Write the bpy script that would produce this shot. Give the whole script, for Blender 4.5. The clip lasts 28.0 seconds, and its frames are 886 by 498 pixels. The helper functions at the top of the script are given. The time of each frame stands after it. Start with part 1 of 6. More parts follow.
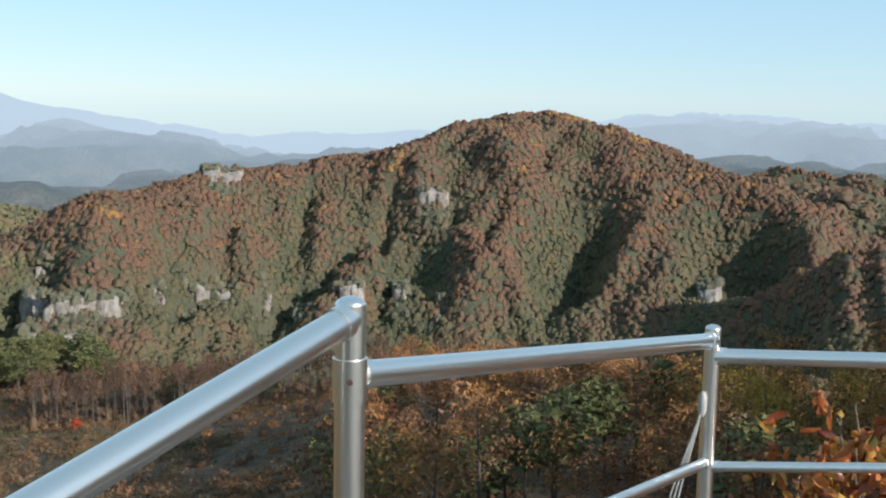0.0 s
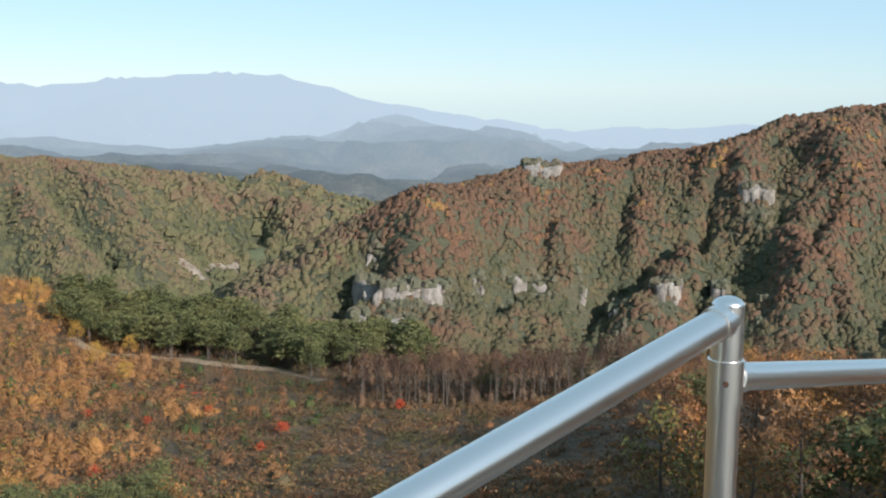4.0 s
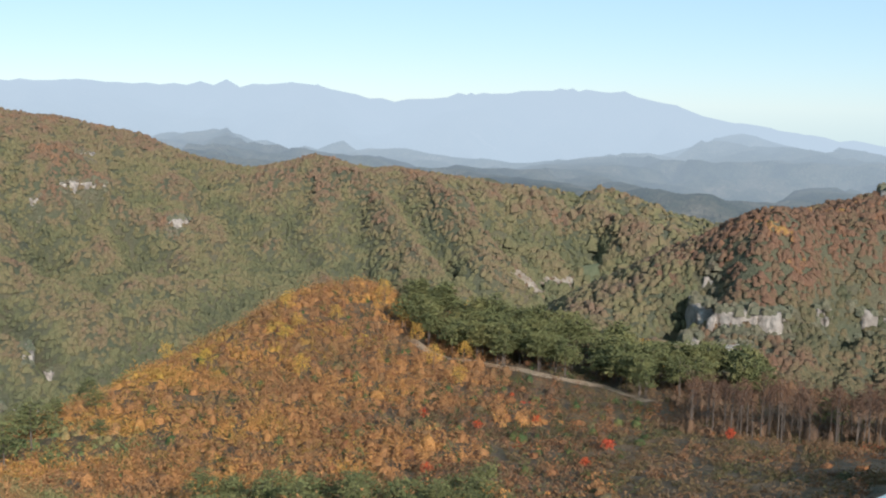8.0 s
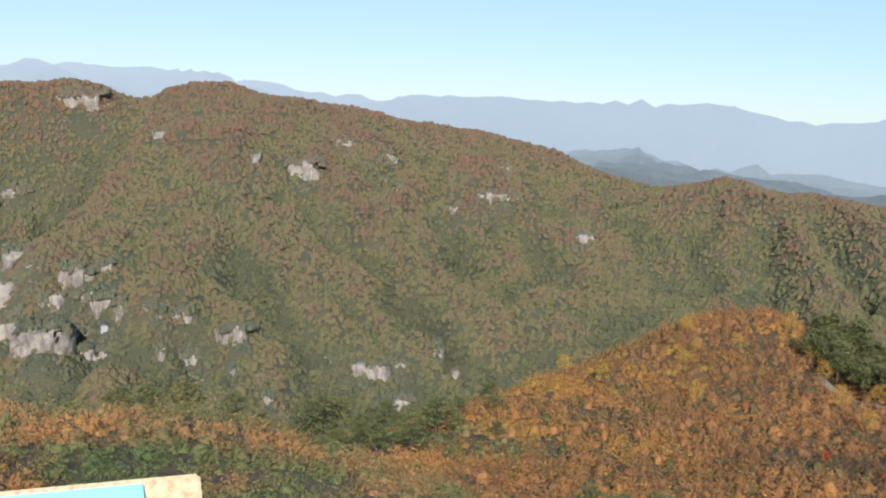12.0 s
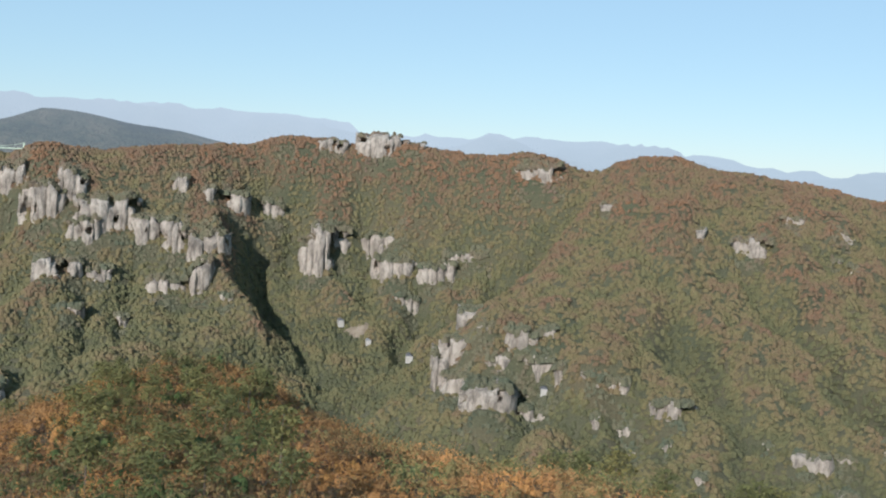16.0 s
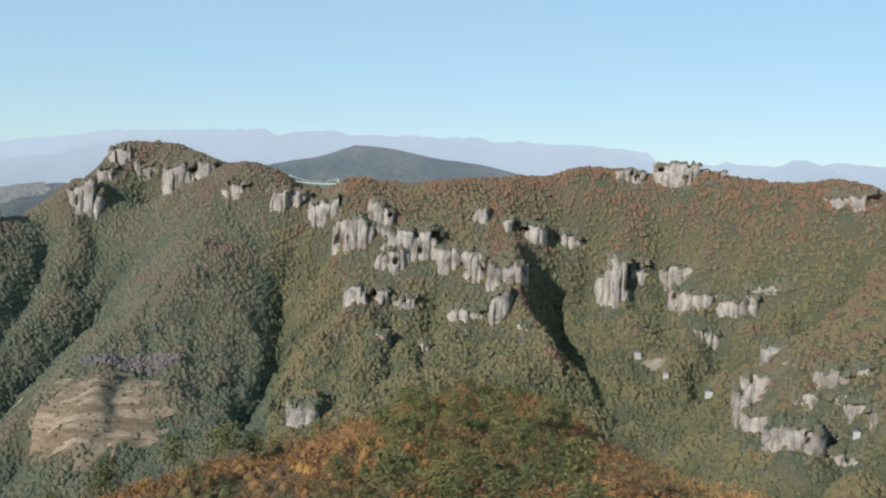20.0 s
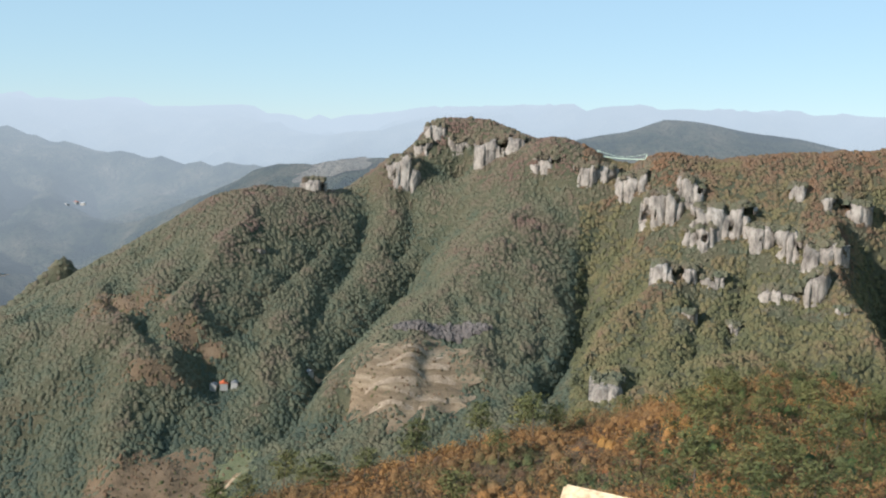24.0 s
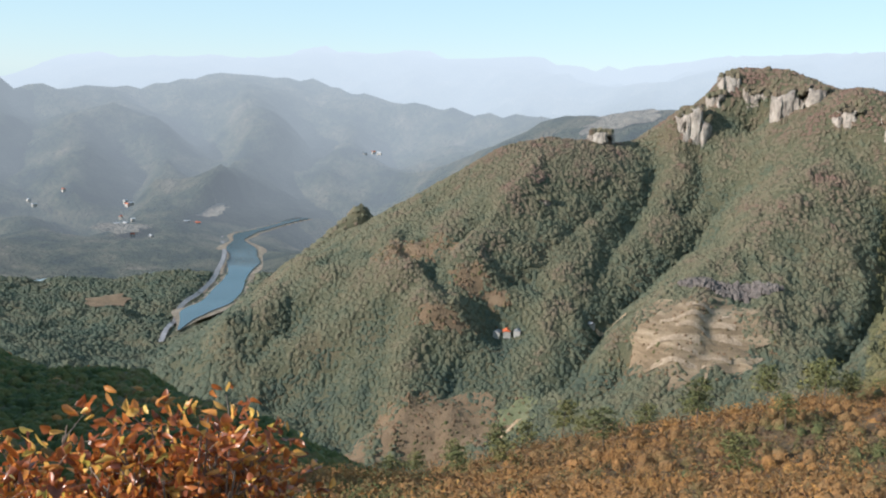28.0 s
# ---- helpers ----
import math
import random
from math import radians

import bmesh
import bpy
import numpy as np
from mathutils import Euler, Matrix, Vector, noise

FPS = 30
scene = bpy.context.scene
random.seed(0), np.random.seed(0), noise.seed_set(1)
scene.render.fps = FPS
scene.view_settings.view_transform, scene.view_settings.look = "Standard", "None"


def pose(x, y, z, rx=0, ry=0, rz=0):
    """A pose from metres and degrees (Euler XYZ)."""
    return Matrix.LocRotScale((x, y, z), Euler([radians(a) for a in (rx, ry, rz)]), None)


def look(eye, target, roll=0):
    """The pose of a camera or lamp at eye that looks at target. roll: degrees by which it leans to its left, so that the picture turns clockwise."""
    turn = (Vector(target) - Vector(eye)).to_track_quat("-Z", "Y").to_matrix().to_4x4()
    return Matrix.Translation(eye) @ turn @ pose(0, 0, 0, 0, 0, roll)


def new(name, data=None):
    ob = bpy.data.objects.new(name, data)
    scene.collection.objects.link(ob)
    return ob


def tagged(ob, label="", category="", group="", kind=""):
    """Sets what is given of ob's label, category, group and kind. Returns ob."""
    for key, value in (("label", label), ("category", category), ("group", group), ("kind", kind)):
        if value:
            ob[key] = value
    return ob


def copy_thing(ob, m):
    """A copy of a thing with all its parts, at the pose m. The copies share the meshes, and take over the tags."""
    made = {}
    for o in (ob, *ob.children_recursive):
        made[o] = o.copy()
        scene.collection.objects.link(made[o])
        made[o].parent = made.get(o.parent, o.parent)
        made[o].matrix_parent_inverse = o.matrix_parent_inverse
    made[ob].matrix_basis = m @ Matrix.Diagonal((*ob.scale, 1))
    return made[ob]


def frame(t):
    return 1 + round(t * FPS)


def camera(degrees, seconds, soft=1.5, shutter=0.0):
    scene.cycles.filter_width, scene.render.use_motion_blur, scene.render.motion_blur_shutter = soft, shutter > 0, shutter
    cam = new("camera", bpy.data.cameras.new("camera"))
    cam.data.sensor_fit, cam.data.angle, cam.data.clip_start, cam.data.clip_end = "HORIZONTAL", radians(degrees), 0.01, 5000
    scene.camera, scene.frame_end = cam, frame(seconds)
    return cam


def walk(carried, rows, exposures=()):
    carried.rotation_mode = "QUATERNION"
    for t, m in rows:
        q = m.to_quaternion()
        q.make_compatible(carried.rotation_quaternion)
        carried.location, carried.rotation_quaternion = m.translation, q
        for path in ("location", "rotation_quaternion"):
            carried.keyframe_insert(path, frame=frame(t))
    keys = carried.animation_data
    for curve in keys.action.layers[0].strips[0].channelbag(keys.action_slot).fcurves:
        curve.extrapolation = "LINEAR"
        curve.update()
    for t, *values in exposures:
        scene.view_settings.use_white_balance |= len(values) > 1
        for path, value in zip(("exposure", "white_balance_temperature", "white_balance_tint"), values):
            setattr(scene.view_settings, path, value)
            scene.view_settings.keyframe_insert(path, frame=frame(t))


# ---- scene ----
cam = camera(44.2, 28.0, 2.1)
REACH, EYE = 0.4, 1.55  # the camera is held at arm's length and swung round
# seconds, yaw, pitch, roll
ROWS = [
    (0.0, 3.11, -7.84, -1.18),
    (0.5, 4.67, -7.86, -1.25),
    (1.0, 6.77, -7.87, -0.99),
    (1.5, 8.69, -7.94, -0.69),
    (2.0, 10.58, -8.02, -0.71),
    (2.5, 12.55, -8.18, -0.85),
    (3.0, 14.84, -8.31, -1.06),
    (3.5, 17.35, -8.36, -0.60),
    (5.5, 25.98, -8.26, -1.20),
    (6.0, 28.15, -8.18, -0.95),
    (6.5, 30.55, -7.92, -1.21),
    (7.0, 32.79, -7.66, -1.07),
    (7.5, 35.02, -7.56, -1.30),
    (8.0, 37.40, -7.71, -1.15),
    (8.5, 40.05, -8.06, -1.03),
    (9.0, 42.87, -8.45, -1.25),
    (9.5, 45.60, -8.74, -1.24),
    (10.0, 48.27, -8.84, -1.40),
    (10.5, 50.87, -8.54, -1.54),
    (11.0, 53.39, -8.08, -1.69),
    (11.5, 56.03, -7.71, -2.11),
    (13.5, 67.34, -6.15, -3.12),
    (14.0, 70.58, -5.73, -3.42),
    (14.5, 73.71, -5.32, -3.31),
    (15.0, 76.57, -4.99, -3.27),
    (15.5, 79.25, -4.75, -3.44),
    (16.0, 81.81, -4.65, -3.32),
    (16.5, 83.96, -4.54, -3.29),
    (17.0, 85.85, -4.34, -2.74),
    (17.5, 87.83, -4.23, -2.58),
    (18.0, 89.67, -4.10, -2.54),
    (18.5, 91.39, -3.94, -2.23),
    (19.0, 93.17, -3.75, -2.40),
    (19.5, 95.16, -3.67, -2.68),
    (20.0, 97.27, -3.80, -2.38),
    (20.5, 99.52, -4.09, -2.46),
    (21.0, 101.64, -4.32, -2.59),
    (21.5, 103.53, -4.41, -2.62),
    (23.5, 111.10, -5.09, -2.53),
    (24.0, 113.30, -5.75, -2.28),
    (24.5, 115.41, -6.31, -2.33),
    (25.0, 117.35, -6.76, -2.72),
    (25.5, 119.09, -7.10, -2.59),
    (26.0, 120.95, -7.42, -2.73),
    (26.5, 122.91, -7.78, -2.39),
    (27.0, 124.86, -8.14, -2.10),
    (27.5, 126.71, -8.49, -2.06),
    (28.0, 128.25, -8.81, -2.04),
]
EXPOSURES = ((0.0, 0.5, 6100, 10), (6.5, 0.47, 6150, 11), (11.0, 0.43, 6150, 12), (17.0, 0.3, 6050, 10), (20.5, 0.3, 6100, 10), (25.0, 0.53, 6250, 11), (28.0, 0.66, 6350, 12))
walk(cam, [(t, pose(-REACH * math.sin(radians(yaw)), REACH * math.cos(radians(yaw)), EYE, 90 + pitch, roll, yaw)) for t, yaw, pitch, roll in ROWS], EXPOSURES)

# ---- sky and sun ----
SUN_BEARING, SUN_HEIGHT = 239.0, 23.0
world = bpy.data.worlds.new("sky")
scene.world = world
world.use_nodes = True
wn = world.node_tree.nodes
sky = wn.new("ShaderNodeTexSky")
sky.sky_type = "NISHITA"
sky.sun_disc = False
sky.sun_elevation = radians(SUN_HEIGHT)
sky.sun_rotation = radians(-SUN_BEARING)
sky.altitude = 1500
sky.air_density, sky.dust_density, sky.ozone_density = 1.0, 0.2, 1.5
wn["Background"].inputs["Strength"].default_value = 0.092
# thin autumn haze evens the sky out
veil = wn.new("ShaderNodeMix")
veil.data_type = "RGBA"
veil.inputs[0].default_value = 0.62
veil.inputs[7].default_value = (4.0, 6.0, 7.2, 1)
world.node_tree.links.new(sky.outputs["Color"], veil.inputs[6])
world.node_tree.links.new(veil.outputs[2], wn["Background"].inputs["Color"])
sun_data = bpy.data.lights.new("sun", "SUN")
sun_data.energy, sun_data.angle, sun_data.color = 5.0, radians(0.53), (1.0, 0.95, 0.88)
sun = new("sun", sun_data)
sb, sh = radians(SUN_BEARING), radians(SUN_HEIGHT)
to_sun = Vector((-math.sin(sb) * math.cos(sh), math.cos(sb) * math.cos(sh), math.sin(sh)))
sun.matrix_world = look(to_sun * 60, (0, 0, 0))

# ---- materials ----


def material(name, base=(0.5, 0.5, 0.5), rough=0.6, metal=0.0):
    m = bpy.data.materials.new(name)
    m.use_nodes = True
    b = m.node_tree.nodes["Principled BSDF"]
    b.inputs["Base Color"].default_value = (*base, 1)
    b.inputs["Roughness"].default_value = rough
    b.inputs["Metallic"].default_value = metal
    return m, m.node_tree.nodes, m.node_tree.links, b


def ramp_node(nodes, stops):
    r = nodes.new("ShaderNodeValToRGB")
    e = r.color_ramp.elements
    while len(e) > 1:
        e.remove(e[-1])
    e[0].position, e[0].color = stops[0][0], (*stops[0][1], 1)
    for p, c in stops[1:]:
        k = e.new(p)
        k.color = (*c, 1)
    return r


def noise_node(nodes, links, scale, detail=4.0, rough=0.55, squash=(1, 1, 1), local=False):
    g = nodes.new("ShaderNodeTexCoord") if local else nodes.new("ShaderNodeNewGeometry")
    mp = nodes.new("ShaderNodeMapping")
    mp.inputs["Scale"].default_value = squash
    links.new(g.outputs["Object"] if local else g.outputs["Position"], mp.inputs["Vector"])
    n = nodes.new("ShaderNodeTexNoise")
    n.inputs["Scale"].default_value = scale
    n.inputs["Detail"].default_value = detail
    n.inputs["Roughness"].default_value = rough
    links.new(mp.outputs["Vector"], n.inputs["Vector"])
    return n


def mix_color(nodes, links, fac, a, b, mode="MIX"):
    m = nodes.new("ShaderNodeMix")
    m.data_type, m.blend_type = "RGBA", mode
    for sock, v in ((m.inputs[0], fac), (m.inputs[6], a), (m.inputs[7], b)):
        if isinstance(v, (int, float)):
            sock.default_value = v
        elif isinstance(v, tuple):
            sock.default_value = (*v, 1)
        else:
            links.new(v, sock)
    return m.outputs[2]


def bump(nodes, links, b, height, strength, distance):
    n = nodes.new("ShaderNodeBump")
    n.inputs["Strength"].default_value, n.inputs["Distance"].default_value = strength, distance
    links.new(height, n.inputs["Height"])
    links.new(n.outputs["Normal"], b.inputs["Normal"])


def foliage(name, stops, patch=60.0, spread=0.6, by_object=False, grain=1.2, climb=None, drift=1.9):
    """Leaves: a hue for each crown or leaf, drifting with wide patches, and a finer mottling."""
    m, nodes, links, b = material(name, rough=0.75)
    b.inputs["Specular IOR Level"].default_value = 0.15
    if by_object:
        rnd = nodes.new("ShaderNodeObjectInfo").outputs["Random"]
        isl = nodes.new("ShaderNodeNewGeometry").outputs["Random Per Island"]
        k = nodes.new("ShaderNodeMath")
        k.operation = "MULTIPLY_ADD"
        links.new(isl, k.inputs[0])
        k.inputs[1].default_value = 0.35
        links.new(rnd, k.inputs[2])
        rnd = k.outputs[0]
    else:
        rnd = nodes.new("ShaderNodeNewGeometry").outputs["Random Per Island"]
    wide = noise_node(nodes, links, 1.0 / patch, 3)
    mm = nodes.new("ShaderNodeMath")
    mm.operation = "MULTIPLY_ADD"
    links.new(rnd, mm.inputs[0])
    mm.inputs[1].default_value = spread
    sub = nodes.new("ShaderNodeMath")
    sub.operation = "MULTIPLY_ADD"
    links.new(wide.outputs["Fac"], sub.inputs[0])
    sub.inputs[1].default_value, sub.inputs[2].default_value = drift, 0.5 - drift / 2 - spread / 2
    links.new(sub.outputs[0], mm.inputs[2])
    r = ramp_node(nodes, stops)
    hue = mm.outputs[0]
    if climb:
        # leaves turn earlier higher up: from this height, over so many metres
        sep = nodes.new("ShaderNodeSeparateXYZ")
        links.new(nodes.new("ShaderNodeNewGeometry").outputs["Position"], sep.inputs[0])
        up = nodes.new("ShaderNodeMapRange")
        up.inputs["From Min"].default_value, up.inputs["From Max"].default_value = climb[0], climb[0] + climb[1]
        up.inputs["To Min"].default_value, up.inputs["To Max"].default_value = -climb[2], climb[2]
        links.new(sep.outputs["Z"], up.inputs["Value"])
        ad = nodes.new("ShaderNodeMath")
        ad.operation = "ADD"
        links.new(hue, ad.inputs[0])
        links.new(up.outputs["Result"], ad.inputs[1])
        hue = ad.outputs[0]
        # and the hue follows the ground's shape: paler and redder on spurs, darker in gullies
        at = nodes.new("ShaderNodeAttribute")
        at.attribute_name = "convexity"
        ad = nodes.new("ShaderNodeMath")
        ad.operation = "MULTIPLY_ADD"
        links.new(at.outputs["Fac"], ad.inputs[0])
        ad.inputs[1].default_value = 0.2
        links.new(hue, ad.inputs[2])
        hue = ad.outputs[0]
    links.new(hue, r.inputs["Fac"])
    fine = noise_node(nodes, links, grain, 3, 0.7)
    fr = ramp_node(nodes, [(0.3, (0.62, 0.62, 0.62)), (0.7, (1.25, 1.25, 1.25))])
    links.new(fine.outputs["Fac"], fr.inputs["Fac"])
    links.new(mix_color(nodes, links, 1.0, r.outputs["Color"], fr.outputs["Color"], "MULTIPLY"), b.inputs["Base Color"])
    if not by_object:
        bump(nodes, links, b, fine.outputs["Fac"], 1.0, 0.9 / grain)
    return m


OLIVE, GREEN, PINE, DRAB = (0.105, 0.105, 0.034), (0.060, 0.085, 0.028), (0.035, 0.055, 0.022), (0.13, 0.105, 0.055)
RUST, BROWN, ORANGE, GOLD, RED = (0.28, 0.115, 0.045), (0.19, 0.105, 0.058), (0.40, 0.175, 0.052), (0.43, 0.25, 0.05), (0.36, 0.055, 0.03)

# base colours of the far woods, blue raised to stand in for haze
WOODS_EAST = foliage("woods_east", [(0.0, (0.054, 0.060, 0.034)), (0.2, (0.084, 0.080, 0.042)), (0.42, (0.122, 0.096, 0.050)), (0.6, (0.136, 0.086, 0.050)), (0.8, (0.145, 0.079, 0.049)), (0.94, (0.172, 0.088, 0.047)), (1.0, (0.27, 0.15, 0.05))], 20, 0.2, climb=(-175, 120, 0.1), drift=1.25)
WOODS_LONG = foliage("woods_long", [(0.0, (0.074, 0.076, 0.042)), (0.25, (0.106, 0.102, 0.050)), (0.48, (0.140, 0.118, 0.058)), (0.68, (0.148, 0.110, 0.061)), (0.86, (0.146, 0.094, 0.060)), (1.0, (0.178, 0.102, 0.057))], 24, 0.15, climb=(-240, 230, 0.2), drift=1.2)
WOODS_WEST = foliage("woods_west", [(0.0, (0.058, 0.073, 0.054)), (0.28, (0.086, 0.096, 0.063)), (0.55, (0.125, 0.116, 0.072)), (0.78, (0.142, 0.112, 0.075)), (1.0, (0.154, 0.098, 0.074))], 30, 0.16, climb=(-330, 320, 0.2), drift=1.2)
WOODS_VALLEY = foliage("woods_valley", [(0.0, (0.055, 0.074, 0.054)), (0.4, (0.075, 0.088, 0.060)), (0.7, (0.095, 0.098, 0.064)), (1.0, (0.115, 0.105, 0.068))], 50, 0.3)
SCRUB_GREEN = foliage("scrub_green", [(0.0, PINE), (0.35, GREEN), (0.7, OLIVE), (0.9, DRAB), (1.0, ORANGE)], 25, 0.6, grain=3)
WOODS_BROWN = foliage("woods_brown", [(0.0, BROWN), (0.35, (0.10, 0.06, 0.035)), (0.6, RUST), (0.8, DRAB), (1.0, ORANGE)], 25, 0.35, grain=3)

SOIL, _n, _l, _b = material("forest_floor", rough=0.95)
_w = noise_node(_n, _l, 0.02, 6)
_f = noise_node(_n, _l, 0.6, 6, 0.7)
_r1 = ramp_node(_n, [(0.3, (0.062, 0.068, 0.036)), (0.5, (0.085, 0.082, 0.044)), (0.7, (0.112, 0.090, 0.050))])
_r2 = ramp_node(_n, [(0.3, (0.5, 0.5, 0.5)), (0.75, (1.3, 1.3, 1.3))])
_l.new(_w.outputs["Fac"], _r1.inputs["Fac"])
_l.new(_f.outputs["Fac"], _r2.inputs["Fac"])
# dry grass and bracken on the near hills, leaf litter under the far woods
_g = _n.new("ShaderNodeVectorMath")
_g.operation = "LENGTH"
_l.new(_n.new("ShaderNodeNewGeometry").outputs["Position"], _g.inputs[0])
_m = _n.new("ShaderNodeMapRange")
_m.inputs["From Min"].default_value, _m.inputs["From Max"].default_value = 300, 420
_l.new(_g.outputs["Value"], _m.inputs["Value"])
_k = noise_node(_n, _l, 0.12, 5, 0.65)
_r3 = ramp_node(_n, [(0.3, (0.055, 0.052, 0.022)), (0.45, (0.10, 0.066, 0.030)), (0.58, (0.15, 0.090, 0.040)), (0.75, (0.19, 0.120, 0.052))])
_l.new(_k.outputs["Fac"], _r3.inputs["Fac"])
_c = mix_color(_n, _l, _m.outputs["Result"], _r3.outputs["Color"], _r1.outputs["Color"])
# pale grit added on the unseen summit ground, to brighten the handrail's reflections
_m = _n.new("ShaderNodeMapRange")
_m.inputs["From Min"].default_value, _m.inputs["From Max"].default_value = 9, 24
_l.new(_g.outputs["Value"], _m.inputs["Value"])
_k = noise_node(_n, _l, 0.9, 6, 0.7)
_r3 = ramp_node(_n, [(0.3, (0.20, 0.18, 0.15)), (0.5, (0.33, 0.30, 0.26)), (0.7, (0.44, 0.41, 0.36))])
_l.new(_k.outputs["Fac"], _r3.inputs["Fac"])
_c = mix_color(_n, _l, _m.outputs["Result"], _r3.outputs["Color"], _c)
_l.new(mix_color(_n, _l, 1.0, _c, _r2.outputs["Color"], "MULTIPLY"), _b.inputs["Base Color"])
bump(_n, _l, _b, _f.outputs["Fac"], 0.8, 2.0)

STEEL, _n, _l, _b = material("polished_steel", (0.82, 0.78, 0.73), 0.24, 1.0)
_f = noise_node(_n, _l, 60, 5, 0.7, (1, 1, 1), True)
_r1 = ramp_node(_n, [(0.35, (0.275, 0.275, 0.275)), (0.75, (0.29, 0.29, 0.29))])
_l.new(_f.outputs["Fac"], _r1.inputs["Fac"])
_l.new(_r1.outputs["Color"], _b.inputs["Roughness"])


def haze_material(name, near, far, deep, pale=False):
    """Distance: a woodland tone with haze painted in as emission, deepening with the kilometres."""
    m, nodes, links, b = material(name, rough=1.0)
    b.inputs["Specular IOR Level"].default_value = 0
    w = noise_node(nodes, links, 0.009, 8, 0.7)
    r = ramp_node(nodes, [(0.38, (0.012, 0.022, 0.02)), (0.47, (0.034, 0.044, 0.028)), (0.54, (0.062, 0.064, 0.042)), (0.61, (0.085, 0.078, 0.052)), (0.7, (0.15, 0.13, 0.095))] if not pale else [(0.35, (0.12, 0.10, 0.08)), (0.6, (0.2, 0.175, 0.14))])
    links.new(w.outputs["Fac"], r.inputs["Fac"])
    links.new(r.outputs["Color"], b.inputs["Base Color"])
    f = noise_node(nodes, links, 0.045, 5, 0.7)
    bump(nodes, links, b, f.outputs["Fac"], 1.0, 30.0)
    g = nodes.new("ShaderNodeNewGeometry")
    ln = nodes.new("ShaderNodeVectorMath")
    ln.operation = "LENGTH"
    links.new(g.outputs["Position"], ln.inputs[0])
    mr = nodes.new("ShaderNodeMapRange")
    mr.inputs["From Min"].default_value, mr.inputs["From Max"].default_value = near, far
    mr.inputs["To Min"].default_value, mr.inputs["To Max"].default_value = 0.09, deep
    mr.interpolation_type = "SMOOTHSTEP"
    # the painted haze thickens towards the north
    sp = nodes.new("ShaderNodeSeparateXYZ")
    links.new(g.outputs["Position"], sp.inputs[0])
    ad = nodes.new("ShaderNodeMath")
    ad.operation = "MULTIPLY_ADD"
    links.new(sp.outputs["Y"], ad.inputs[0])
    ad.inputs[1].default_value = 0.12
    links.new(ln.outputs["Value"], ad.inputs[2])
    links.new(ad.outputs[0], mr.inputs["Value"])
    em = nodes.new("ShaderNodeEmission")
    # and its colour is painted brighter on the sunward side
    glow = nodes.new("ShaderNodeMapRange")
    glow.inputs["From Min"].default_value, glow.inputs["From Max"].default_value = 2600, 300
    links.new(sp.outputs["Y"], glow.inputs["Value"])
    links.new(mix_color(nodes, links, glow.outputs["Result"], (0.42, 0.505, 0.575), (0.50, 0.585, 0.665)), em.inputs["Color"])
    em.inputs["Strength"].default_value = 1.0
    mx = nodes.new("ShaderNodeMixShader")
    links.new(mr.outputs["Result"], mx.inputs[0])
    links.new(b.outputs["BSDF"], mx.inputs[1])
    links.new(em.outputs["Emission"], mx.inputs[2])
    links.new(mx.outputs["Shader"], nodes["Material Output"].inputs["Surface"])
    return m


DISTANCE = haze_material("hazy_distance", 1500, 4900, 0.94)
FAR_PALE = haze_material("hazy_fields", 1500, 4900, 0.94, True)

# ---- building helpers ----
RNG = np.random.default_rng(7)


def mesh_np(name, verts, faces, smooth=False):
    """A mesh from an array of places and an array of triangles or quads."""
    me = bpy.data.meshes.new(name)
    verts, faces = np.asarray(verts, np.float32), np.asarray(faces, np.int32)
    k = faces.shape[1]
    me.vertices.add(len(verts))
    me.vertices.foreach_set("co", verts.ravel())
    me.loops.add(faces.size)
    me.loops.foreach_set("vertex_index", faces.ravel())
    me.polygons.add(len(faces))
    me.polygons.foreach_set("loop_start", np.arange(0, faces.size, k, dtype=np.int32))
    me.polygons.foreach_set("use_smooth", np.full(len(faces), smooth))
    me.update(calc_edges=True)
    return me


def part(name, bm, mat, parent=None, label=""):
    """Link a bmesh, or a ready mesh, as one object under a thing or a part."""
    if isinstance(bm, bmesh.types.BMesh):
        me = bpy.data.meshes.new(name)
        bm.to_mesh(me)
        bm.free()
    else:
        me = bm
    if not me.materials:
        me.materials.append(mat)
    ob = new(name, me)
    ob.parent = parent
    if label:
        tagged(ob, label)
    return ob


def hash2(ix, iy, seed):
    h = (ix.astype(np.int64) * 374761393 + iy.astype(np.int64) * 668265263 + seed * 1442695041) & 0xFFFFFFFF
    h = ((h ^ (h >> 13)) * 1274126177) & 0xFFFFFFFF
    return ((h ^ (h >> 16)) & 0xFFFF) / 65535.0


def vnoise(x, y, seed=0):
    ix, iy = np.floor(x), np.floor(y)
    fx, fy = x - ix, y - iy
    fx, fy = fx * fx * (3 - 2 * fx), fy * fy * (3 - 2 * fy)
    a, b = hash2(ix, iy, seed), hash2(ix + 1, iy, seed)
    c, d = hash2(ix, iy + 1, seed), hash2(ix + 1, iy + 1, seed)
    return (a * (1 - fx) + b * fx) * (1 - fy) + (c * (1 - fx) + d * fx) * fy


def fbm(x, y, octaves=4, seed=0):
    s, amp, tot = 0.0, 1.0, 0.0
    for k in range(octaves):
        s = s + amp * vnoise(x * 2**k + 17.3 * k, y * 2**k - 9.1 * k, seed + k)
        tot += amp
        amp *= 0.5
    return s / tot


# ---- the land: crests, spurs, gullies and valley floors ----
SPINES = []


def spine(kind, *line):
    """A crest, spur, gully or foot of the land, as places along it (x, y, height)."""
    SPINES.append((kind, np.array(line, float)))


